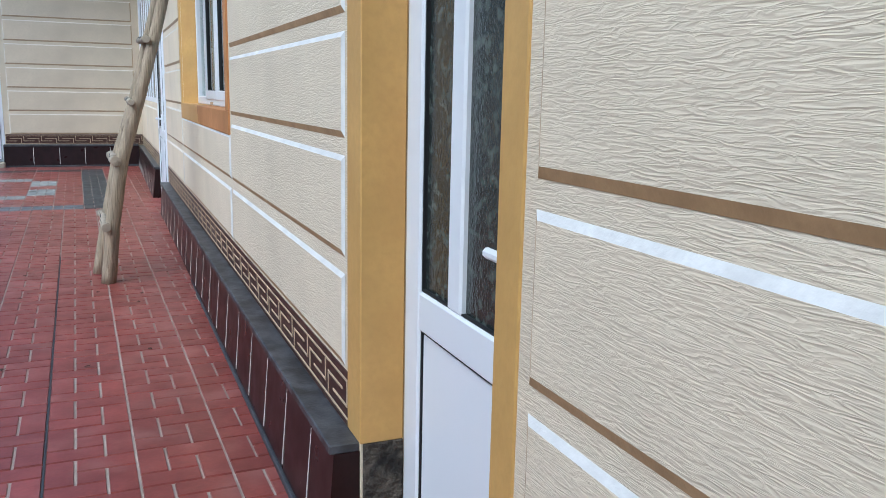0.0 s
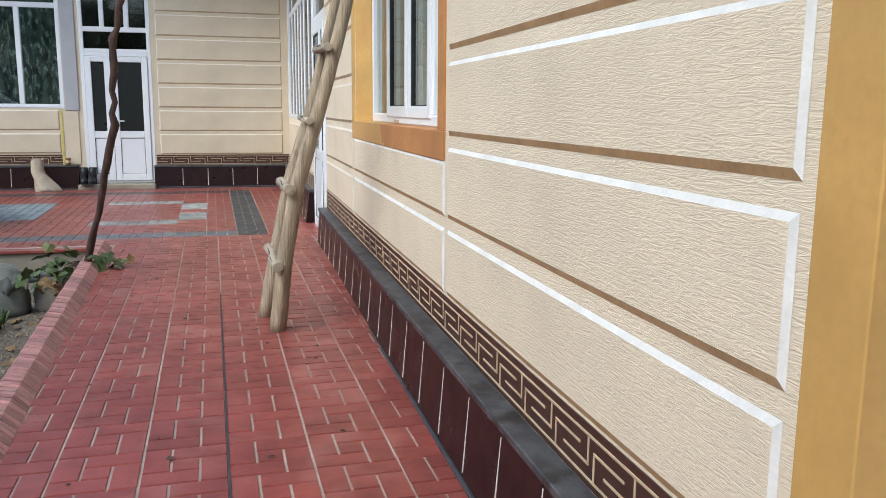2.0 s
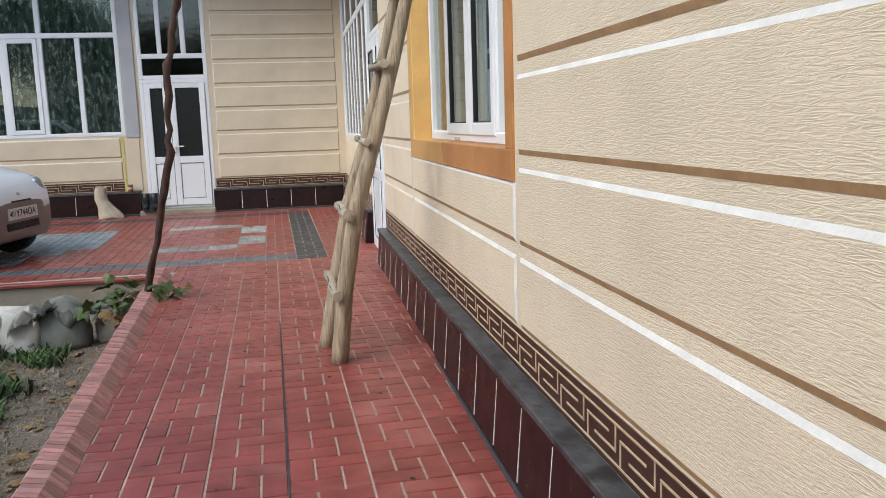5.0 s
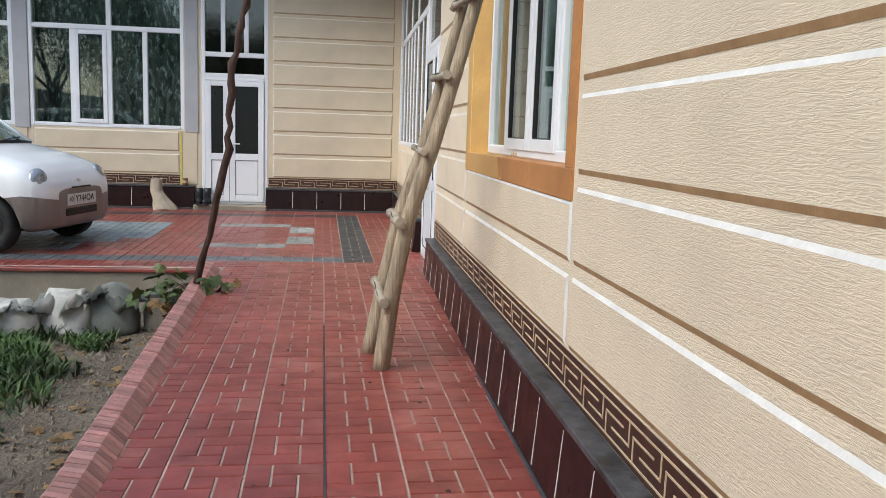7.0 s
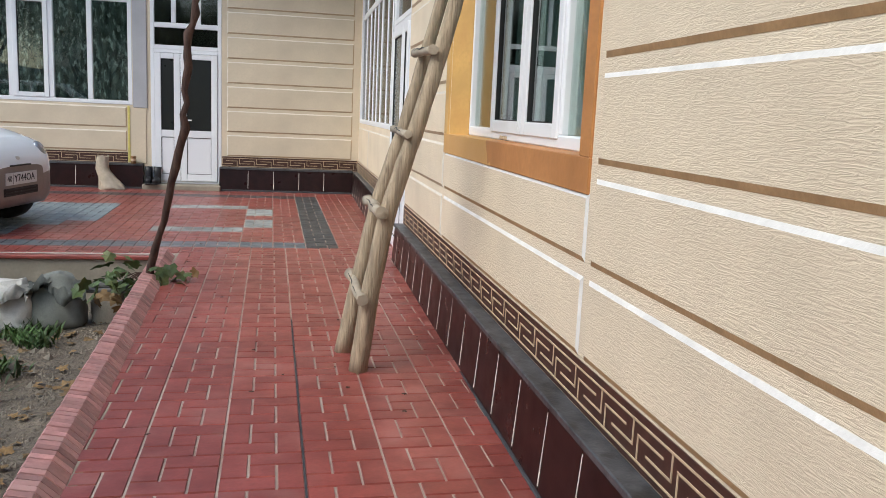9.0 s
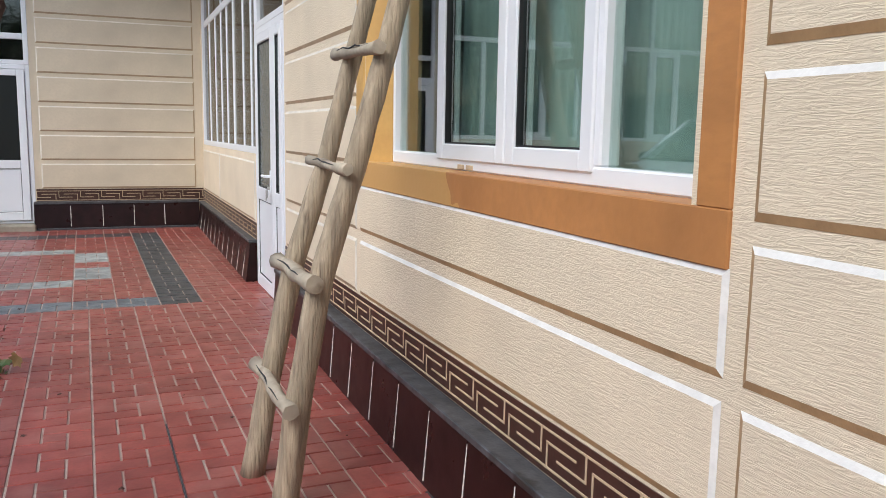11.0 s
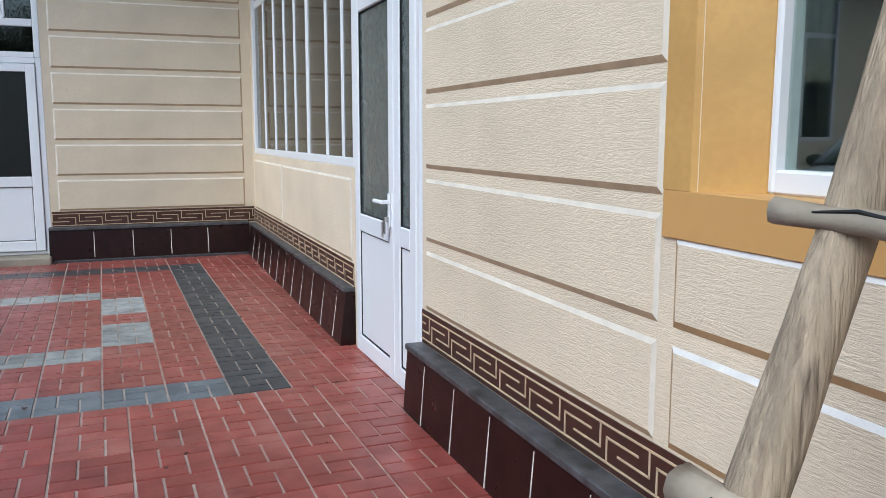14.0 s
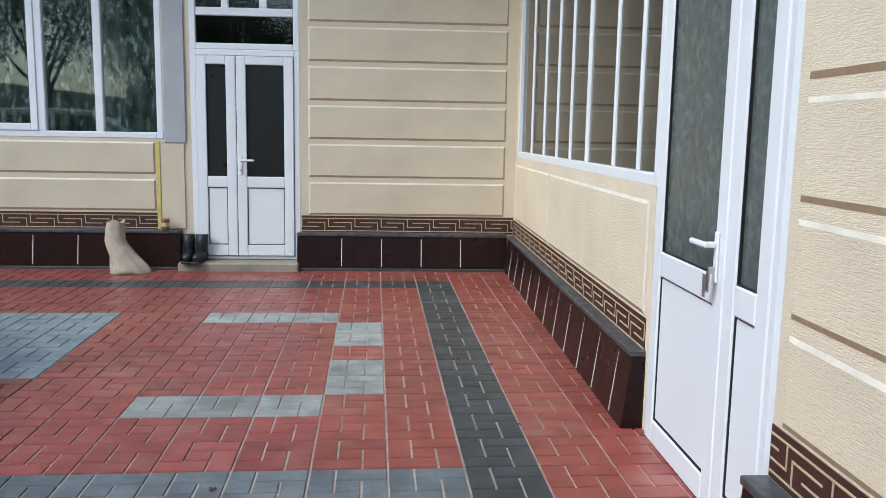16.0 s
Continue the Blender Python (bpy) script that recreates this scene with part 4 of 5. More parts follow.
# ---- weeds and litter ----
gr = random.Random(12)
vs, fs = [], []
for k in range(11000):
    cx, cy = gr.gauss(-2.25, 0.45), gr.gauss(7.5, 0.5)
    if gr.random() < 0.12:
        cx, cy = gr.uniform(-3.6, -1.1), gr.uniform(5.5, 9.3)
    if cx > -1.35:
        continue
    if noise.noise(Vector((cx * 2.2, cy * 2.2, 5))) < -0.1:
        continue
    z, h, a, wd = soil_z(cx, cy) - 0.01, gr.uniform(0.04, 0.15), gr.uniform(0, 6.28), gr.uniform(0.004, 0.013)
    lean = gr.uniform(0.03, 0.12)
    dx, dy, sx, sy = math.cos(a) * lean, math.sin(a) * lean, -math.sin(a) * wd, math.cos(a) * wd
    n0 = len(vs)
    vs += [(cx - sx * .4, cy - sy * .4, z), (cx + sx * .4, cy + sy * .4, z), (cx + dx * .5 + sx, cy + dy * .5 + sy, z + h * .6), (cx + dx * .5 - sx, cy + dy * .5 - sy, z + h * .6), (cx + dx * 1.3, cy + dy * 1.3, z + h)]
    fs += [(n0, n0 + 1, n0 + 2, n0 + 3), (n0 + 3, n0 + 2, n0 + 4)]
me = bpy.data.meshes.new("weeds")
me.from_pydata(vs, [], fs)
M_WEED = mat("green_weeds", (0.07, 0.13, 0.03), rough=0.6, vary=0.4, scale=2.5, fine=15, bump=0)
me.materials.append(M_WEED)
tagged(new("weeds", me), "low green weeds growing in patches on the soil", "weeds", kind="stuff")
vs, fs = [], []
for k in range(4200):
    y = gr.uniform(3.0, 9.4)
    x = kerb_x(y) - 0.16 - abs(gr.gauss(0, 0.9))
    z, s = soil_z(x, y), gr.uniform(0.006, 0.022) * (2 if gr.random() < 0.05 else 1)
    n0 = len(vs)
    for dx, dy, dz in ((-1, 0, 0), (0.2, -1, 0), (1, 0.1, 0), (0, 1, 0), (0.1, 0.1, 0.9)):
        vs.append((x + dx * s * gr.uniform(0.6, 1.2), y + dy * s * gr.uniform(0.6, 1.2), z - 0.004 + dz * s))
    fs += [(n0, n0 + 1, n0 + 4), (n0 + 1, n0 + 2, n0 + 4), (n0 + 2, n0 + 3, n0 + 4), (n0 + 3, n0, n0 + 4)]
me = bpy.data.meshes.new("soil_clods")
me.from_pydata(vs, [], fs)
M_CLOD = mat("soil_clod", (0.21, 0.18, 0.14), rough=0.95, vary=0.3, scale=4, fine=30, bump=0.3)
me.materials.append(M_CLOD)
tagged(new("soil_clods", me), "clods and pebbles strewn over the garden soil", "clods", kind="stuff")
b = bmesh.new()
for k in range(220):
    y = gr.uniform(3.5, 9.3)
    x = kerb_x(y) - 0.2 - abs(gr.gauss(0, 0.7))
    leaf_blade(b, Vector((x, y, soil_z(x, y) + 0.02)), gr.uniform(0.03, 0.07), gr.uniform(0, 360), gr.uniform(-15, 15), gr.uniform(-20, 20), k)
tagged(part("dry_leaves", b, M_DRY), "dry brown leaves lying on the garden soil", "leaves", kind="stuff")
b = bmesh.new()
for k in range(34):
    y = gr.uniform(4.0, 11.5)
    x = gr.uniform(kerb_x(y) + 0.1, 0.9)
    leaf_blade(b, Vector((x, y, floor_z(y) + 0.006)), gr.uniform(0.012, 0.03), gr.uniform(0, 360), gr.uniform(-8, 8), gr.uniform(-8, 8), k)
tagged(part("leaf_litter", b, M_BARK), "small dark leaf scraps scattered on the paving", "leaf litter", kind="stuff")
branch = thing("dead_branch", (-2.55, 7.3, -0.25), "bare grey branch leaning over the weeds", "branch")
part("limb", tube(bmesh.new(), chain((-3.2, 7.0, 0.45), (-2.8, 7.15, 0.02), (-2.35, 7.3, -0.24), (-1.95, 7.35, -0.22)), [0.028] * 6 + [0.024] * 5 + [0.018] * 5, 8, 0.12, 4), M_BOARD, branch, smooth=True)

# ---- small things by the far door ----
M_FELT = mat("black_boot_leather", (0.012, 0.013, 0.017), rough=0.5, vary=0.2, scale=9, bump=0.3)


def boot(x, y, z, turn):
    bt = thing("boot", (x, y, z), "black ankle boot standing on the threshold", "boot", "pair of boots")
    bt.matrix_world = pose(x, y, z, 0, 0, turn)
    b = bmesh.new()
    tube(b, [(0, 0.05, 0.015), (0, 0.045, 0.09), (0, 0.05, 0.16), (0, 0.055, 0.24)], [0.047, 0.046, 0.048, 0.055], 12, caps=True)
    tube(b, [(0, 0.09, 0.05), (0, 0.0, 0.055), (0, -0.09, 0.045), (0, -0.15, 0.035)], [0.042, 0.048, 0.045, 0.024], 12, caps=True)
    o = part("upper", b, M_FELT, smooth=True); o.parent = bt
    b = bx(bmesh.new(), -0.043, 0.043, -0.165, 0.10, 0, 0.018, 0.008)
    o = part("sole", b, M_BLACK); o.parent = bt


boot(-1.825, 14.37, 0.195, 4)
boot(-1.715, 14.36, 0.195, -6)
M_CLEAR = mat("cloudy_plastic_bag", (0.50, 0.43, 0.33), rough=0.3, vary=0.15, scale=8, fine=40, bump=0.5, dist=0.006, spec=0.6)
s = thing("plastic_sack", (-2.30, 14.18, 0.115), "tall cloudy plastic bag slumped over at its foot", "bag")
b = bmesh.new()
prev = None
for k in range(15):
    v = k / 14
    cx = -2.27 - 0.12 * min(1, v * 1.6) + 0.01 * math.sin(7 * v)
    rw = 0.125 * (1 - v) ** 1.8 + 0.052 + 0.022 * v
    row = []
    for q in range(20):
        a = 2 * math.pi * q / 20
        f = 1 + 0.13 * noise.noise(Vector((math.cos(a) * 2, math.sin(a) * 2, v * 3))) + 0.06 * math.sin(6 * a + 8 * v)
        row.append(b.verts.new((cx + rw * f * math.cos(a), 14.17 + 0.6 * rw * f * math.sin(a), 0.115 + 0.46 * v + 0.015 * math.sin(3 * a))))
    if prev:
        for q in range(20):
            b.faces.new((prev[q], prev[(q + 1) % 20], row[(q + 1) % 20], row[q]))
    else:
        b.faces.new(row[::-1])
    prev = row
bmesh.ops.recalc_face_normals(b, faces=b.faces[:])
part("film", b, M_CLEAR, s, smooth=True)
M_TIN = mat("rusty_tin", (0.30, 0.17, 0.08), rough=0.5, metal=0.4, vary=0.3, scale=20, bump=0.3)
can = thing("tin_can", (-2.03, 14.40, 0.47), "small rusty tin can standing on the plinth", "can")
part("body", tube(bmesh.new(), [(-2.03, 14.40, z) for z in (0.47, 0.476, 0.56, 0.575)], [0.036, 0.038, 0.038, 0.04], 16), M_TIN, can, smooth=True)
part("band", tube(bmesh.new(), [(-2.03, 14.40, z) for z in (0.505, 0.51, 0.535, 0.54)], [0.038, 0.0395, 0.0395, 0.038], 16), M_KEY, can, "pale paper band")

# ---- closing walls, shed roof and trees out of the main view ----
M_PALE = mat("pale_yard_wall", (0.42, 0.38, 0.30), rough=0.8, vary=0.12, scale=1.5, bump=0.3)
M_ROOF = mat("weathered_corrugated_roof", (0.50, 0.47, 0.40), rough=0.7, vary=0.15, scale=1.5, bump=0.2)
tagged(box_part("wall_west", (-8.9, -8.7, -8, 14.5, -0.6, 2.3), M_PALE), "plain yard wall", "wall", kind="structure")
tagged(box_part("wall_south", (-8.9, 1.4, -6.2, -6.0, -0.6, 2.5), M_PALE), "plain yard wall", "wall", kind="structure")
b = bmesh.new()
for k in range(100):
    x0 = -8.9 + 10.3 * k / 100
    za = 0.03 * (1 if k % 2 else -1)
    f = [b.verts.new(p) for p in ((x0, -5.4, 2.45 + za), (x0 + 0.103, -5.4, 2.45 - za), (x0 + 0.103, -9.5, 3.9 - za), (x0, -9.5, 3.9 + za))]
    b.faces.new(f)
bmesh.ops.solidify(b, geom=b.faces[:], thickness=0.02)
tagged(part("roof_south", b, M_ROOF), "pale corrugated roof across the yard", "roof", kind="structure")


def tree(x, y, z, height, spread, leaves, seed):
    r = random.Random(seed)
    t = thing("tree", (x, y, z), "leafy fruit tree standing in the garden bed", "tree", "garden trees")
    b = bmesh.new()
    tube(b, bent((x, y, z), (x + 0.2, y, z + height * 0.55), 6, 0.12, seed), [0.10 - 0.008 * k for k in range(7)], 9, 0.08, seed)
    tips = []
    for k in range(9):
        a = k * 0.7 + r.uniform(-0.3, 0.3)
        e = Vector((x + 0.2 + spread * math.cos(a) * r.uniform(0.4, 0.9), y + spread * math.sin(a) * r.uniform(0.4, 0.9), z + height * r.uniform(0.65, 0.98)))
        tube(b, bent((x + 0.12, y, z + height * r.uniform(0.35, 0.53)), e, 5, 0.1, seed + k), [0.045 - 0.007 * q for q in range(6)], 6, 0.1, seed + k)
        tips.append(e)
    part("trunk", b, M_BARK, t, smooth=True)
    vs, fs = [], []
    for k in range(leaves):
        c = r.choice(tips) + Vector((r.gauss(0, 0.42), r.gauss(0, 0.42), r.gauss(0, 0.34)))
        s = r.uniform(0.05, 0.10)
        u = Vector((r.uniform(-1, 1), r.uniform(-1, 1), r.uniform(-1, 0.3))).normalized()
        w = u.cross(Vector((r.uniform(-1, 1), r.uniform(-1, 1), r.uniform(-1, 1)))).normalized() * 0.4
        n0 = len(vs)
        vs += [c[:], (c + (u + w) * s * 0.6)[:], (c + u * s * 1.4)[:], (c + (u - w) * s * 0.6)[:]]
        fs.append((n0, n0 + 1, n0 + 2, n0 + 3))
    me = bpy.data.meshes.new("crown")
    me.from_pydata(vs, [], fs)
    me.materials.append(M_TREE)
    o = new("crown", me)
    o.parent = t
    o.matrix_parent_inverse = Matrix.Translation(t.location).inverted()


tree(-5.4, 1.0, -0.3, 5.2, 1.8, 16000, 31)
tree(-3.4, -3.0, -0.3, 5.0, 1.7, 14000, 37)
tree(-7.2, 4.8, -0.3, 5.0, 1.6, 12000, 41)
tree(-7.0, -3.0, -0.3, 5.4, 1.8, 14000, 43)

# scraps of yellowed tape left on the window frame
for y0 in (6.35, 6.27):
    tagged(box_part("tape_scrap", (1.211, 1.2155, y0, y0 + 0.055, 1.231, 1.248), M_KEY, bevel=0.001), "yellowed tape scrap stuck to the white window frame", "tape", "tape scraps on the window")


# ---- small hatchback car ----
M_CARWHITE = mat("white_car_paint", (0.89, 0.91, 0.93), rough=0.22, vary=0.02, scale=2, bump=0, spec=0.6, coat=0.6)
M_TAUPE = mat("taupe_bumper_paint", (0.27, 0.235, 0.215), rough=0.35, metal=0.3, vary=0.08, scale=4, bump=0.05, dirt=(0.2, 0.17, 0.14), dirt_at=(0.55, 0.8), dirt_scale=3)
M_TYRE = mat("tyre_rubber", (0.02, 0.02, 0.02), rough=0.75, vary=0.2, scale=12, bump=0.3)
M_RIM = mat("black_steel_rim", (0.025, 0.025, 0.027), rough=0.45, metal=0.3, vary=0.2, scale=12, bump=0.1)
M_LENS = mat("clear_lamp_lens", (0.55, 0.57, 0.58), rough=0.08, metal=0.6, vary=0.2, scale=14, bump=0.1)
M_AMBER = mat("amber_lamp", (0.6, 0.24, 0.05), rough=0.2, vary=0.1, bump=0)
M_REDLENS = mat("dull_red_lamp", (0.4, 0.07, 0.04), rough=0.2, vary=0.1, bump=0)
M_PLATE = mat("number_plate_white", (0.72, 0.72, 0.70), rough=0.4, vary=0.05, bump=0)
M_SEAT = mat("dark_car_interior", (0.03, 0.03, 0.032), rough=0.8, vary=0.2, bump=0.1)
M_CARGLASS = glass("car_glass", (0.55, 0.64, 0.60), 0.0, 0.0)

CAR = pose(-2.84, 10.64, floor_z(10.64), 0.4, 0, -13)
car = tagged(new("car"), "small white hatchback with taupe bumpers, parked on the paving", "car")
car.matrix_world = CAR


def car_part(name, b, material, parent=None, label="", smooth=True):
    o = part(name, b, material, None, label, smooth)
    o.parent = parent or car
    return o


# body shell: station = along, half width, underside, colour split, shoulder, top
STATIONS = [(0.665, 0.40, 0.30, 0.50, 0.56, 0.60), (0.63, 0.56, 0.24, 0.52, 0.60, 0.665), (0.53, 0.67, 0.21, 0.54, 0.66, 0.75), (0.36, 0.72, 0.20, 0.55, 0.74, 0.835), (0.10, 0.742, 0.20, 0.52, 0.83, 0.915),
            (-0.20, 0.747, 0.20, 0.46, 0.90, 0.985), (-0.45, 0.747, 0.20, 0.42, 0.945, 1.03), (-0.9, 0.747, 0.20, 0.42, 0.96, 1.02), (-1.6, 0.747, 0.20, 0.42, 0.98, 1.03), (-2.2, 0.745, 0.21, 0.44, 1.0, 1.05), (-2.6, 0.72, 0.24, 0.52, 1.0, 1.05), (-2.80, 0.64, 0.30, 0.55, 0.98, 1.03)]


def lerp_stations(n):
    out = []
    for a, c in zip(STATIONS[:-1], STATIONS[1:]):
        out += [tuple(p + (q - p) * k / n for p, q in zip(a, c)) for k in range(n)]
    return out + [STATIONS[-1]]


b = bmesh.new()
prev = None
for x, w, zb, zs, sh, zt in lerp_stations(3):
    half = [(0.0, zb), (w * 0.80, zb), (w * 0.95, zb + 0.05), (w, (zb + zs) / 2), (w, zs), (w * 0.995, (zs + sh) / 2), (w * 0.97, sh), (w * 0.90, sh + (zt - sh) * 0.55), (w * 0.70, sh + (zt - sh) * 0.88), (w * 0.35, zt), (0.0, zt + 0.006)]
    ring = [b.verts.new((x, y, z)) for y, z in half] + [b.verts.new((x, -y, z)) for y, z in half[-2:0:-1]]
    n = len(ring)
    if prev:
        for k in range(n):
            f = b.faces.new((prev[k], prev[(k + 1) % n], ring[(k + 1) % n], ring[k]))
            f.material_index = 1 if min(k, n - 1 - k) < 4 else 0
    else:
        f = b.faces.new(ring)
        f.material_index = 1
    prev = ring
b.faces.new(prev[::-1])
bmesh.ops.recalc_face_normals(b, faces=b.faces[:])
shell = car_part("body", b, (M_CARWHITE, M_TAUPE, M_BLACK))
cut = bmesh.new()
for wx in (0.0, -2.34):
    for sy in (-1, 1):
        g = bmesh.ops.create_cone(cut, cap_ends=True, segments=40, radius1=0.315, radius2=0.315, depth=0.30, matrix=Matrix.Translation((wx, sy * 0.68, 0.275)) @ Matrix.Rotation(math.pi / 2, 4, "X"))
cutter = new("wheel_cut", mesh_of("wheel_cut", cut, M_BLACK))
cutter.matrix_world = CAR
md = shell.modifiers.new("arches", "BOOLEAN")
md.operation, md.object, md.solver = "DIFFERENCE", cutter, "EXACT"
bpy.context.view_layer.update()
cooked = bpy.data.meshes.new_from_object(shell.evaluated_get(bpy.context.evaluated_depsgraph_get()))
shell.modifiers.clear()
shell.data = cooked
bpy.data.objects.remove(cutter)

# glasshouse: base ring and roof ring, with panes between pillars
BASE = [(-0.40, 0.62, 1.0), (-0.62, 0.69, 1.0), (-1.50, 0.70, 1.02), (-2.25, 0.69, 1.04), (-2.66, 0.60, 1.04)]
ROOF = [(-1.02, 0.50, 1.43), (-1.10, 0.555, 1.435), (-1.55, 0.57, 1.465), (-2.15, 0.56, 1.455), (-2.48, 0.49, 1.41)]


def side(pts, s):
    return [Vector((x, s * y, z)) for x, y, z in pts]


for s in (-1, 1):
    lo, hi = side(BASE, s), side(ROOF, s)
    for k in (1, 2, 3):
        g = bmesh.new()
        a, c = (0.06, 0.94)
        q = [lo[k].lerp(lo[k + 1], a), lo[k].lerp(lo[k + 1], c), hi[k].lerp(hi[k + 1], c), hi[k].lerp(hi[k + 1], a)]
        f = g.faces.new([g.verts.new(p) for p in q])
        bmesh.ops.solidify(g, geom=[f], thickness=0.006)
        car_part("side_window", g, M_CARGLASS, smooth=False).visible_shadow = False
    for k in range(5):
        g = tube(bmesh.new(), [lo[k], lo[k].lerp(hi[k], 0.5) + Vector((0, s * 0.012, 0)), hi[k]], [0.034 if k in (0, 4) else 0.028] * 3, 8)
        car_part("pillar", g, M_CARWHITE)
    car_part("roof_rail", tube(bmesh.new(), hi, [0.030] * 5, 8), M_CARWHITE)
    car_part("window_trim", tube(bmesh.new(), lo, [0.014] * 5, 6), M_BLACK)
g = bmesh.new()
rows = []
for k in range(9):
    v = k / 8
    l, r = Vector((-0.40, 0.62, 1.0)).lerp(Vector((-1.02, 0.50, 1.43)), v), Vector((-0.40, -0.62, 1.0)).lerp(Vector((-1.02, -0.50, 1.43)), v)
    rows.append([g.verts.new(l.lerp(r, q / 10) + Vector((0.10 * math.sin(math.pi * q / 10) + 0.03 * math.sin(math.pi * v), 0, 0.02 * math.sin(math.pi * q / 10)))) for q in range(11)])
for a, c in zip(rows[:-1], rows[1:]):
    for q in range(10):
        g.faces.new((a[q], a[q + 1], c[q + 1], c[q]))
car_part("windscreen", g, M_CARGLASS).visible_shadow = False
car_part("windscreen_seal", tube(bmesh.new(), [Vector((-0.40 + 0.10 * math.sin(math.pi * q / 10), 0.62 - 0.124 * q, 1.0 + 0.02 * math.sin(math.pi * q / 10))) for q in range(11)], [0.022] * 11, 6), M_BLACK)
g = bmesh.new()
grid = []
for i in range(9):
    x = -1.0 - 1.52 * i / 8
    z = 1.43 + 0.05 * math.sin(math.pi * min(1, (i + 1) / 9))
    grid.append([g.verts.new((x + (0.10 * (1 - q * q) if i == 0 else 0), q * 0.54, z + 0.035 * (1 - q * q))) for q in (-1, -0.7, -0.35, 0, 0.35, 0.7, 1)])
for a, c in zip(grid[:-1], grid[1:]):
    for q in range(6):
        g.faces.new((a[q], a[q + 1], c[q + 1], c[q]))
bmesh.ops.solidify(g, geom=g.faces[:], thickness=0.02)
car_part("roof", g, M_CARWHITE)
g = bmesh.new()
f = g.faces.new([g.verts.new(p) for p in ((-2.68, 0.57, 1.05), (-2.68, -0.57, 1.05), (-2.50, -0.46, 1.41), (-2.50, 0.46, 1.41))])
bmesh.ops.solidify(g, geom=[f], thickness=0.006)
car_part("rear_window", g, M_CARGLASS, smooth=False)
# cabin
car_part("dashboard", bx(bmesh.new(), -0.80, -0.48, -0.60, 0.60, 0.85, 1.02, 0.05), M_SEAT, smooth=False)
for s in (-0.33, 0.33):
    g = bx(bmesh.new(), -1.42, -1.28, s - 0.22, s + 0.22, 0.5, 1.10, 0.05)
    bx(g, -1.42, -1.31, s - 0.12, s + 0.12, 1.12, 1.30, 0.04)
    car_part("seat", g, M_SEAT, smooth=False)
g = bmesh.new()
tube(g, [(-0.90 + 0.06 * math.sin(a), 0.33 + 0.18 * math.cos(a), 1.0 + 0.16 * math.sin(a)) for a in [2 * math.pi * k / 20 for k in range(21)]], [0.014] * 21, 6, caps=False)
car_part("steering_wheel", g, M_SEAT)


def lens(name, x, y, z, rx, ry, rz, turn, pitch, material, label=""):
    g = bmesh.new()
    bmesh.ops.create_uvsphere(g, u_segments=20, v_segments=12, radius=1.0)
    bmesh.ops.transform(g, matrix=pose(x, y, z, 0, pitch, turn) @ Matrix.Diagonal((rx, ry, rz, 1)), verts=g.verts[:])
    return car_part(name, g, material, None, label)


for s in (-1, 1):
    h = lens("headlamp", 0.475, s * 0.555, 0.695, 0.075, 0.12, 0.125, s * 38, -38, M_LENS, "clear oval headlamp")
    g = bmesh.new()
    bmesh.ops.create_uvsphere(g, u_segments=16, v_segments=8, radius=1.0)
    bmesh.ops.transform(g, matrix=pose(0.505, s * 0.545, 0.70, 0, -38, s * 38) @ Matrix.Diagonal((0.058, 0.065, 0.065, 1)), verts=g.verts[:])
    o = part("reflector", g, M_STEEL, smooth=True); o.parent = h
    lens("indicator", 0.60, s * 0.40, 0.635, 0.03, 0.045, 0.033, s * 25, -10, M_REDLENS, "round red-amber front lamp")
    g = bx(bmesh.new(), 0.60, 0.64, s * 0.47 - 0.07, s * 0.47 + 0.07, 0.36, 0.42, 0.015)
    car_part("fog_recess", g, M_TAUPE, smooth=False)
    lens("side_repeater", -0.12, s * 0.746, 0.73, 0.035, 0.012, 0.018, 0, 0, M_AMBER, "small amber side lamp")
    # black threads on the body take the place of shaded door seams
    car_part("door_gap", tube(bmesh.new(), [(-0.34, s * 0.749, 0.36), (-0.30, s * 0.750, 0.6), (-0.36, s * 0.742, 0.85), (-0.46, s * 0.728, 0.97)], [0.005] * 4, 5), M_BLACK)
    car_part("door_gap", tube(bmesh.new(), [(-1.42, s * 0.749, 0.33), (-1.42, s * 0.749, 0.6), (-1.42, s * 0.735, 0.95)], [0.005] * 3, 5), M_BLACK)
    car_part("door_handle", bx(bmesh.new(), -1.36, -1.22, s * 0.745 - 0.015, s * 0.745 + 0.015, 0.82, 0.85, 0.006), M_CARWHITE, smooth=False)
    m_ = bmesh.new()
    bmesh.ops.create_uvsphere(m_, u_segments=14, v_segments=8, radius=1.0)
    bmesh.ops.transform(m_, matrix=Matrix.Translation((-0.66, s * 0.80, 1.03)) @ Matrix.Diagonal((0.05, 0.09, 0.06, 1)), verts=m_.verts[:])
    car_part("wing_mirror", m_, M_BLACK)
    g = bmesh.new()
    bx(g, -0.02 - 0.16, -0.02 - 0.02, s * 0.749 - 0.002, s * 0.749 + 0.002, 0.622, 0.634)
    car_part("badge", g, M_BLACK, smooth=False)
# slot and bonnet seam: black solids, the shade put in as colour
car_part("bonnet_slot", bx(bmesh.new(), 0.635, 0.682, -0.17, 0.17, 0.598, 0.612, 0.004), M_BLACK, smooth=False)
car_part("bonnet_gap", tube(bmesh.new(), [(0.60, y, 0.655 - 0.02 * (1 - abs(y) / 0.5)) for y in (-0.5, -0.3, -0.1, 0.1, 0.3, 0.5)], [0.006] * 6, 5), M_BLACK)
lens("emblem", 0.625, 0.0, 0.668, 0.012, 0.04, 0.022, 0, -40, M_STEEL, "small metal emblem")
g = bx(bmesh.new(), 0.60, 0.672, -0.30, 0.30, 0.315, 0.415, 0.02)
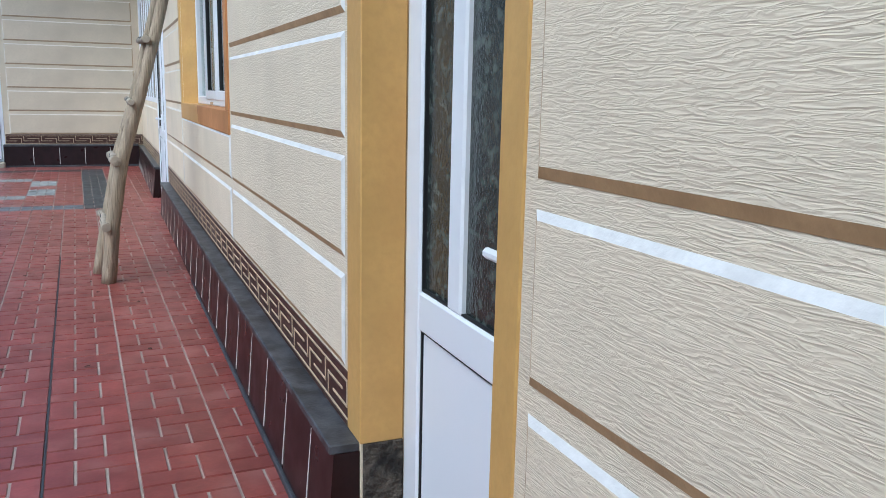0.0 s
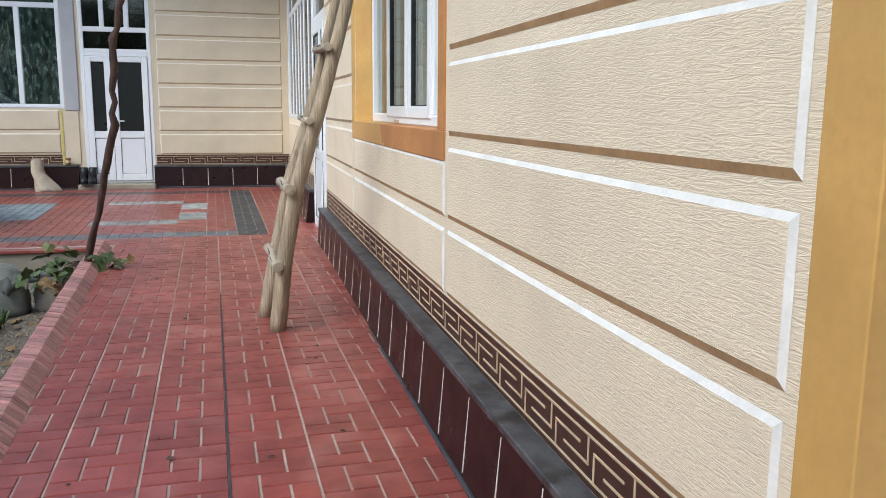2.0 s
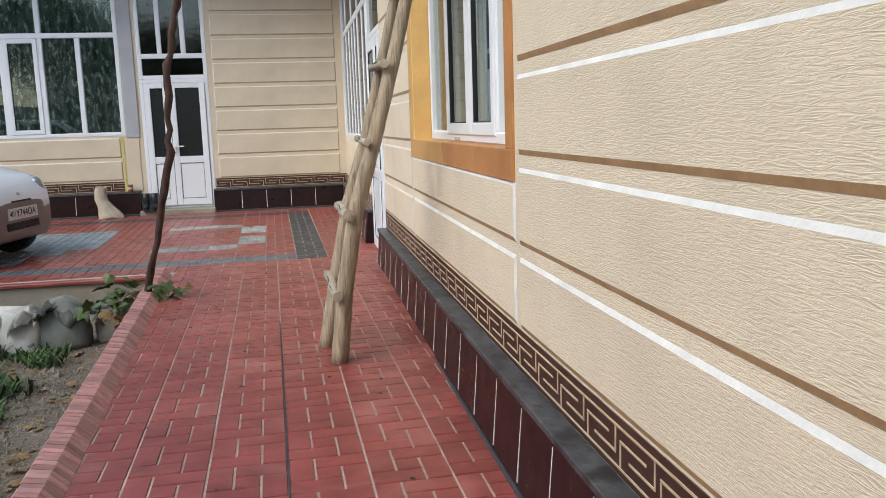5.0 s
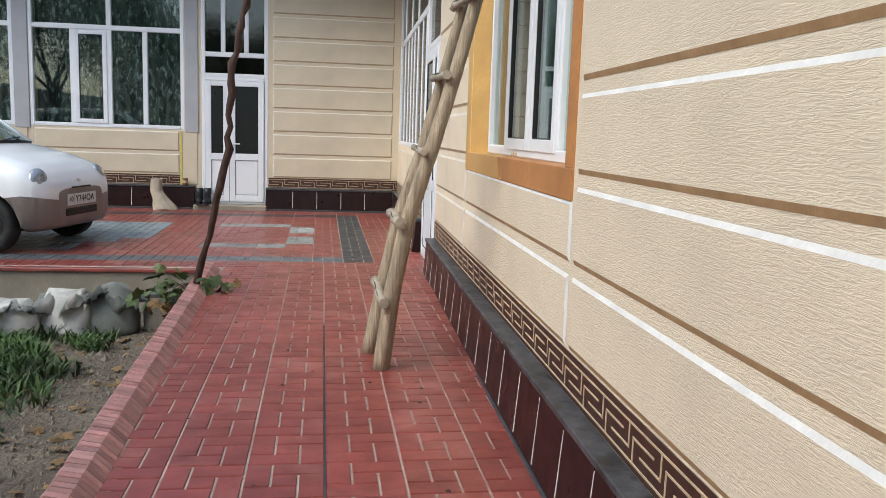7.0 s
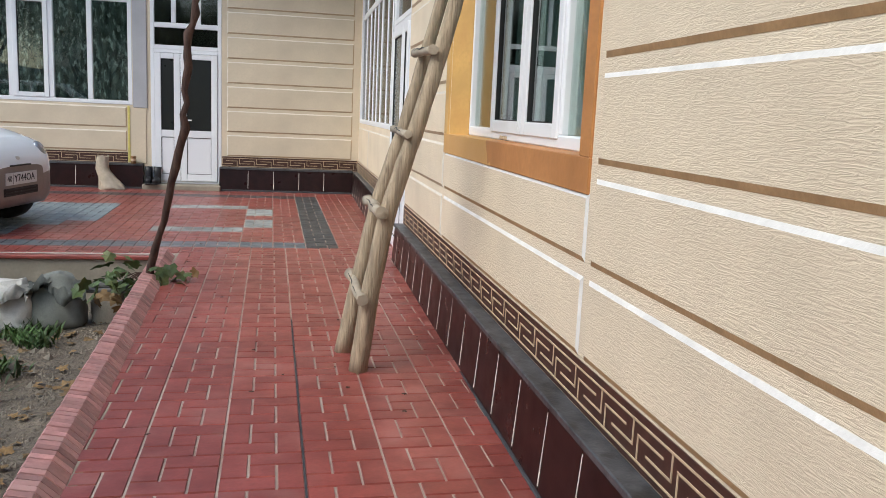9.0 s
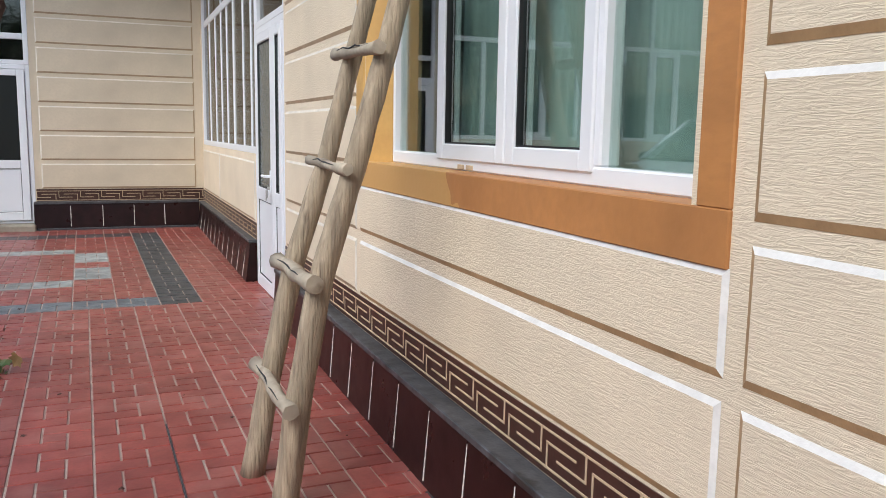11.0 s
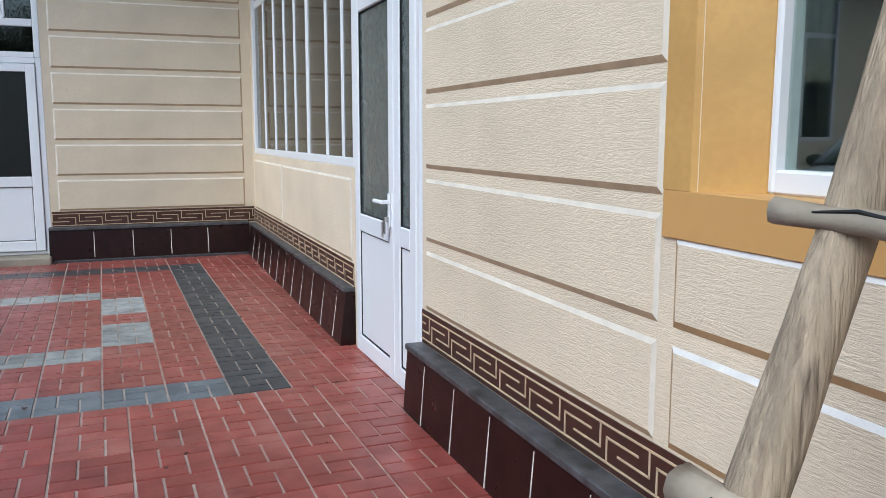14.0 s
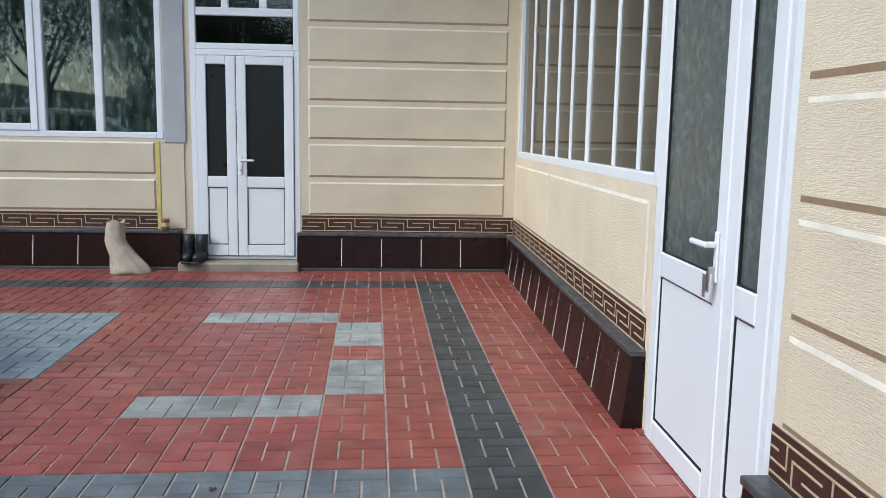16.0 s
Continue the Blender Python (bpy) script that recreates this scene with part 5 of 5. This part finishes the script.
intake = car_part("air_intake", g, M_BLACK, smooth=False)
for z in (0.335, 0.362, 0.389):
    o = part("slat", bx(bmesh.new(), 0.668, 0.680, -0.27, 0.27, z - 0.005, z + 0.005, 0.002), M_RIM); o.parent = intake
plate = car_part("number_plate", bx(bmesh.new(), 0.668, 0.684, -0.26, 0.26, 0.43, 0.542, 0.003), M_PLATE, label="white number plate with black characters", smooth=False)
o = part("rim_line", bx(bmesh.new(), 0.6845, 0.6855, -0.145, -0.141, 0.435, 0.537), M_BLACK); o.parent = plate
for text, y, size in (("40", -0.20, 0.075), ("Y744OA", 0.045, 0.095)):
    cu = bpy.data.curves.new("characters", "FONT")
    cu.body, cu.size, cu.extrude, cu.align_x, cu.align_y = text, size, 0.001, "CENTER", "CENTER"
    o = new("characters", cu)
    o.data.materials.append(M_BLACK)
    o.matrix_world = Matrix(((0, 0, 1, 0.6855), (1, 0, 0, y), (0, 1, 0, 0.486), (0, 0, 0, 1)))
    bpy.context.view_layer.update()
    me = bpy.data.meshes.new_from_object(o.evaluated_get(bpy.context.evaluated_depsgraph_get()))
    mw = o.matrix_world.copy()
    bpy.data.objects.remove(o)
    o = new("characters", me)
    o.matrix_basis = mw
    o.parent = plate
for y0, y1 in ((-0.55, -0.05), (-0.02, 0.50)):
    car_part("wiper", tube(bmesh.new(), [(-0.33, y0, 1.02), (-0.38, (y0 + y1) / 2, 1.045), (-0.44, y1, 1.06)], [0.009] * 3, 6), M_BLACK)


def wheel(x, s):
    g = bmesh.new()
    prof = [(0.175, 0.075), (0.20, 0.085), (0.235, 0.088), (0.255, 0.080), (0.266, 0.060), (0.268, 0.0), (0.266, -0.060), (0.255, -0.08), (0.20, -0.085), (0.175, -0.075)]
    n = 36
    rings = [[g.verts.new((r * math.cos(2 * math.pi * k / n), s * d, r * math.sin(2 * math.pi * k / n))) for k in range(n)] for r, d in prof]
    for a, c in zip(rings, rings[1:] + rings[:1]):
        for k in range(n):
            g.faces.new((a[k], a[(k + 1) % n], c[(k + 1) % n], c[k]))
    bmesh.ops.recalc_face_normals(g, faces=g.faces[:])
    bmesh.ops.translate(g, verts=g.verts[:], vec=(x, s * 0.655, 0.268))
    wh = car_part("wheel", g, M_TYRE, label="black tyre on a plain steel wheel")
    g = bmesh.new()
    prof = [(0.178, 0.070), (0.165, 0.066), (0.155, 0.045), (0.125, 0.040), (0.105, 0.058), (0.06, 0.060), (0.045, 0.045), (0.0001, 0.045)]
    rings = [[g.verts.new((r * math.cos(2 * math.pi * k / n), s * d, r * math.sin(2 * math.pi * k / n))) for k in range(n)] for r, d in prof]
    for a, c in zip(rings[:-1], rings[1:]):
        for k in range(n):
            g.faces.new((a[k], a[(k + 1) % n], c[(k + 1) % n], c[k]))
    bmesh.ops.recalc_face_normals(g, faces=g.faces[:])
    bmesh.ops.translate(g, verts=g.verts[:], vec=(x, s * 0.655, 0.268))
    o = part("rim", g, M_RIM, smooth=True); o.parent = wh
    # black discs set on the closed rim as the dark of its holes
    for k in range(8):
        a = 2 * math.pi * k / 8
        g = bmesh.new()
        bmesh.ops.create_cone(g, cap_ends=True, segments=10, radius1=0.014, radius2=0.014, depth=0.01, matrix=Matrix.Translation((x + 0.132 * math.cos(a), s * 0.698, 0.268 + 0.132 * math.sin(a))) @ Matrix.Rotation(math.pi / 2, 4, "X"))
        o = part("vent_hole", g, M_BLACK)
        o.parent = wh


for wx in (0.0, -2.34):
    for sd in (-1, 1):
        wheel(wx, sd)

# the nose is short: draw in all that lies ahead of the front wheels
for ob in list(car.children_recursive):
    if ob.name.startswith(("wheel", "rim", "vent_hole")) and not ob.name.startswith("rim_line"):
        continue
    if ob.name.startswith("characters"):
        ob.location.x = 0.32 + (ob.location.x - 0.32) * 0.6
        continue
    for v in ob.data.vertices:
        if v.co.x > 0.32:
            v.co.x = 0.32 + (v.co.x - 0.32) * 0.6
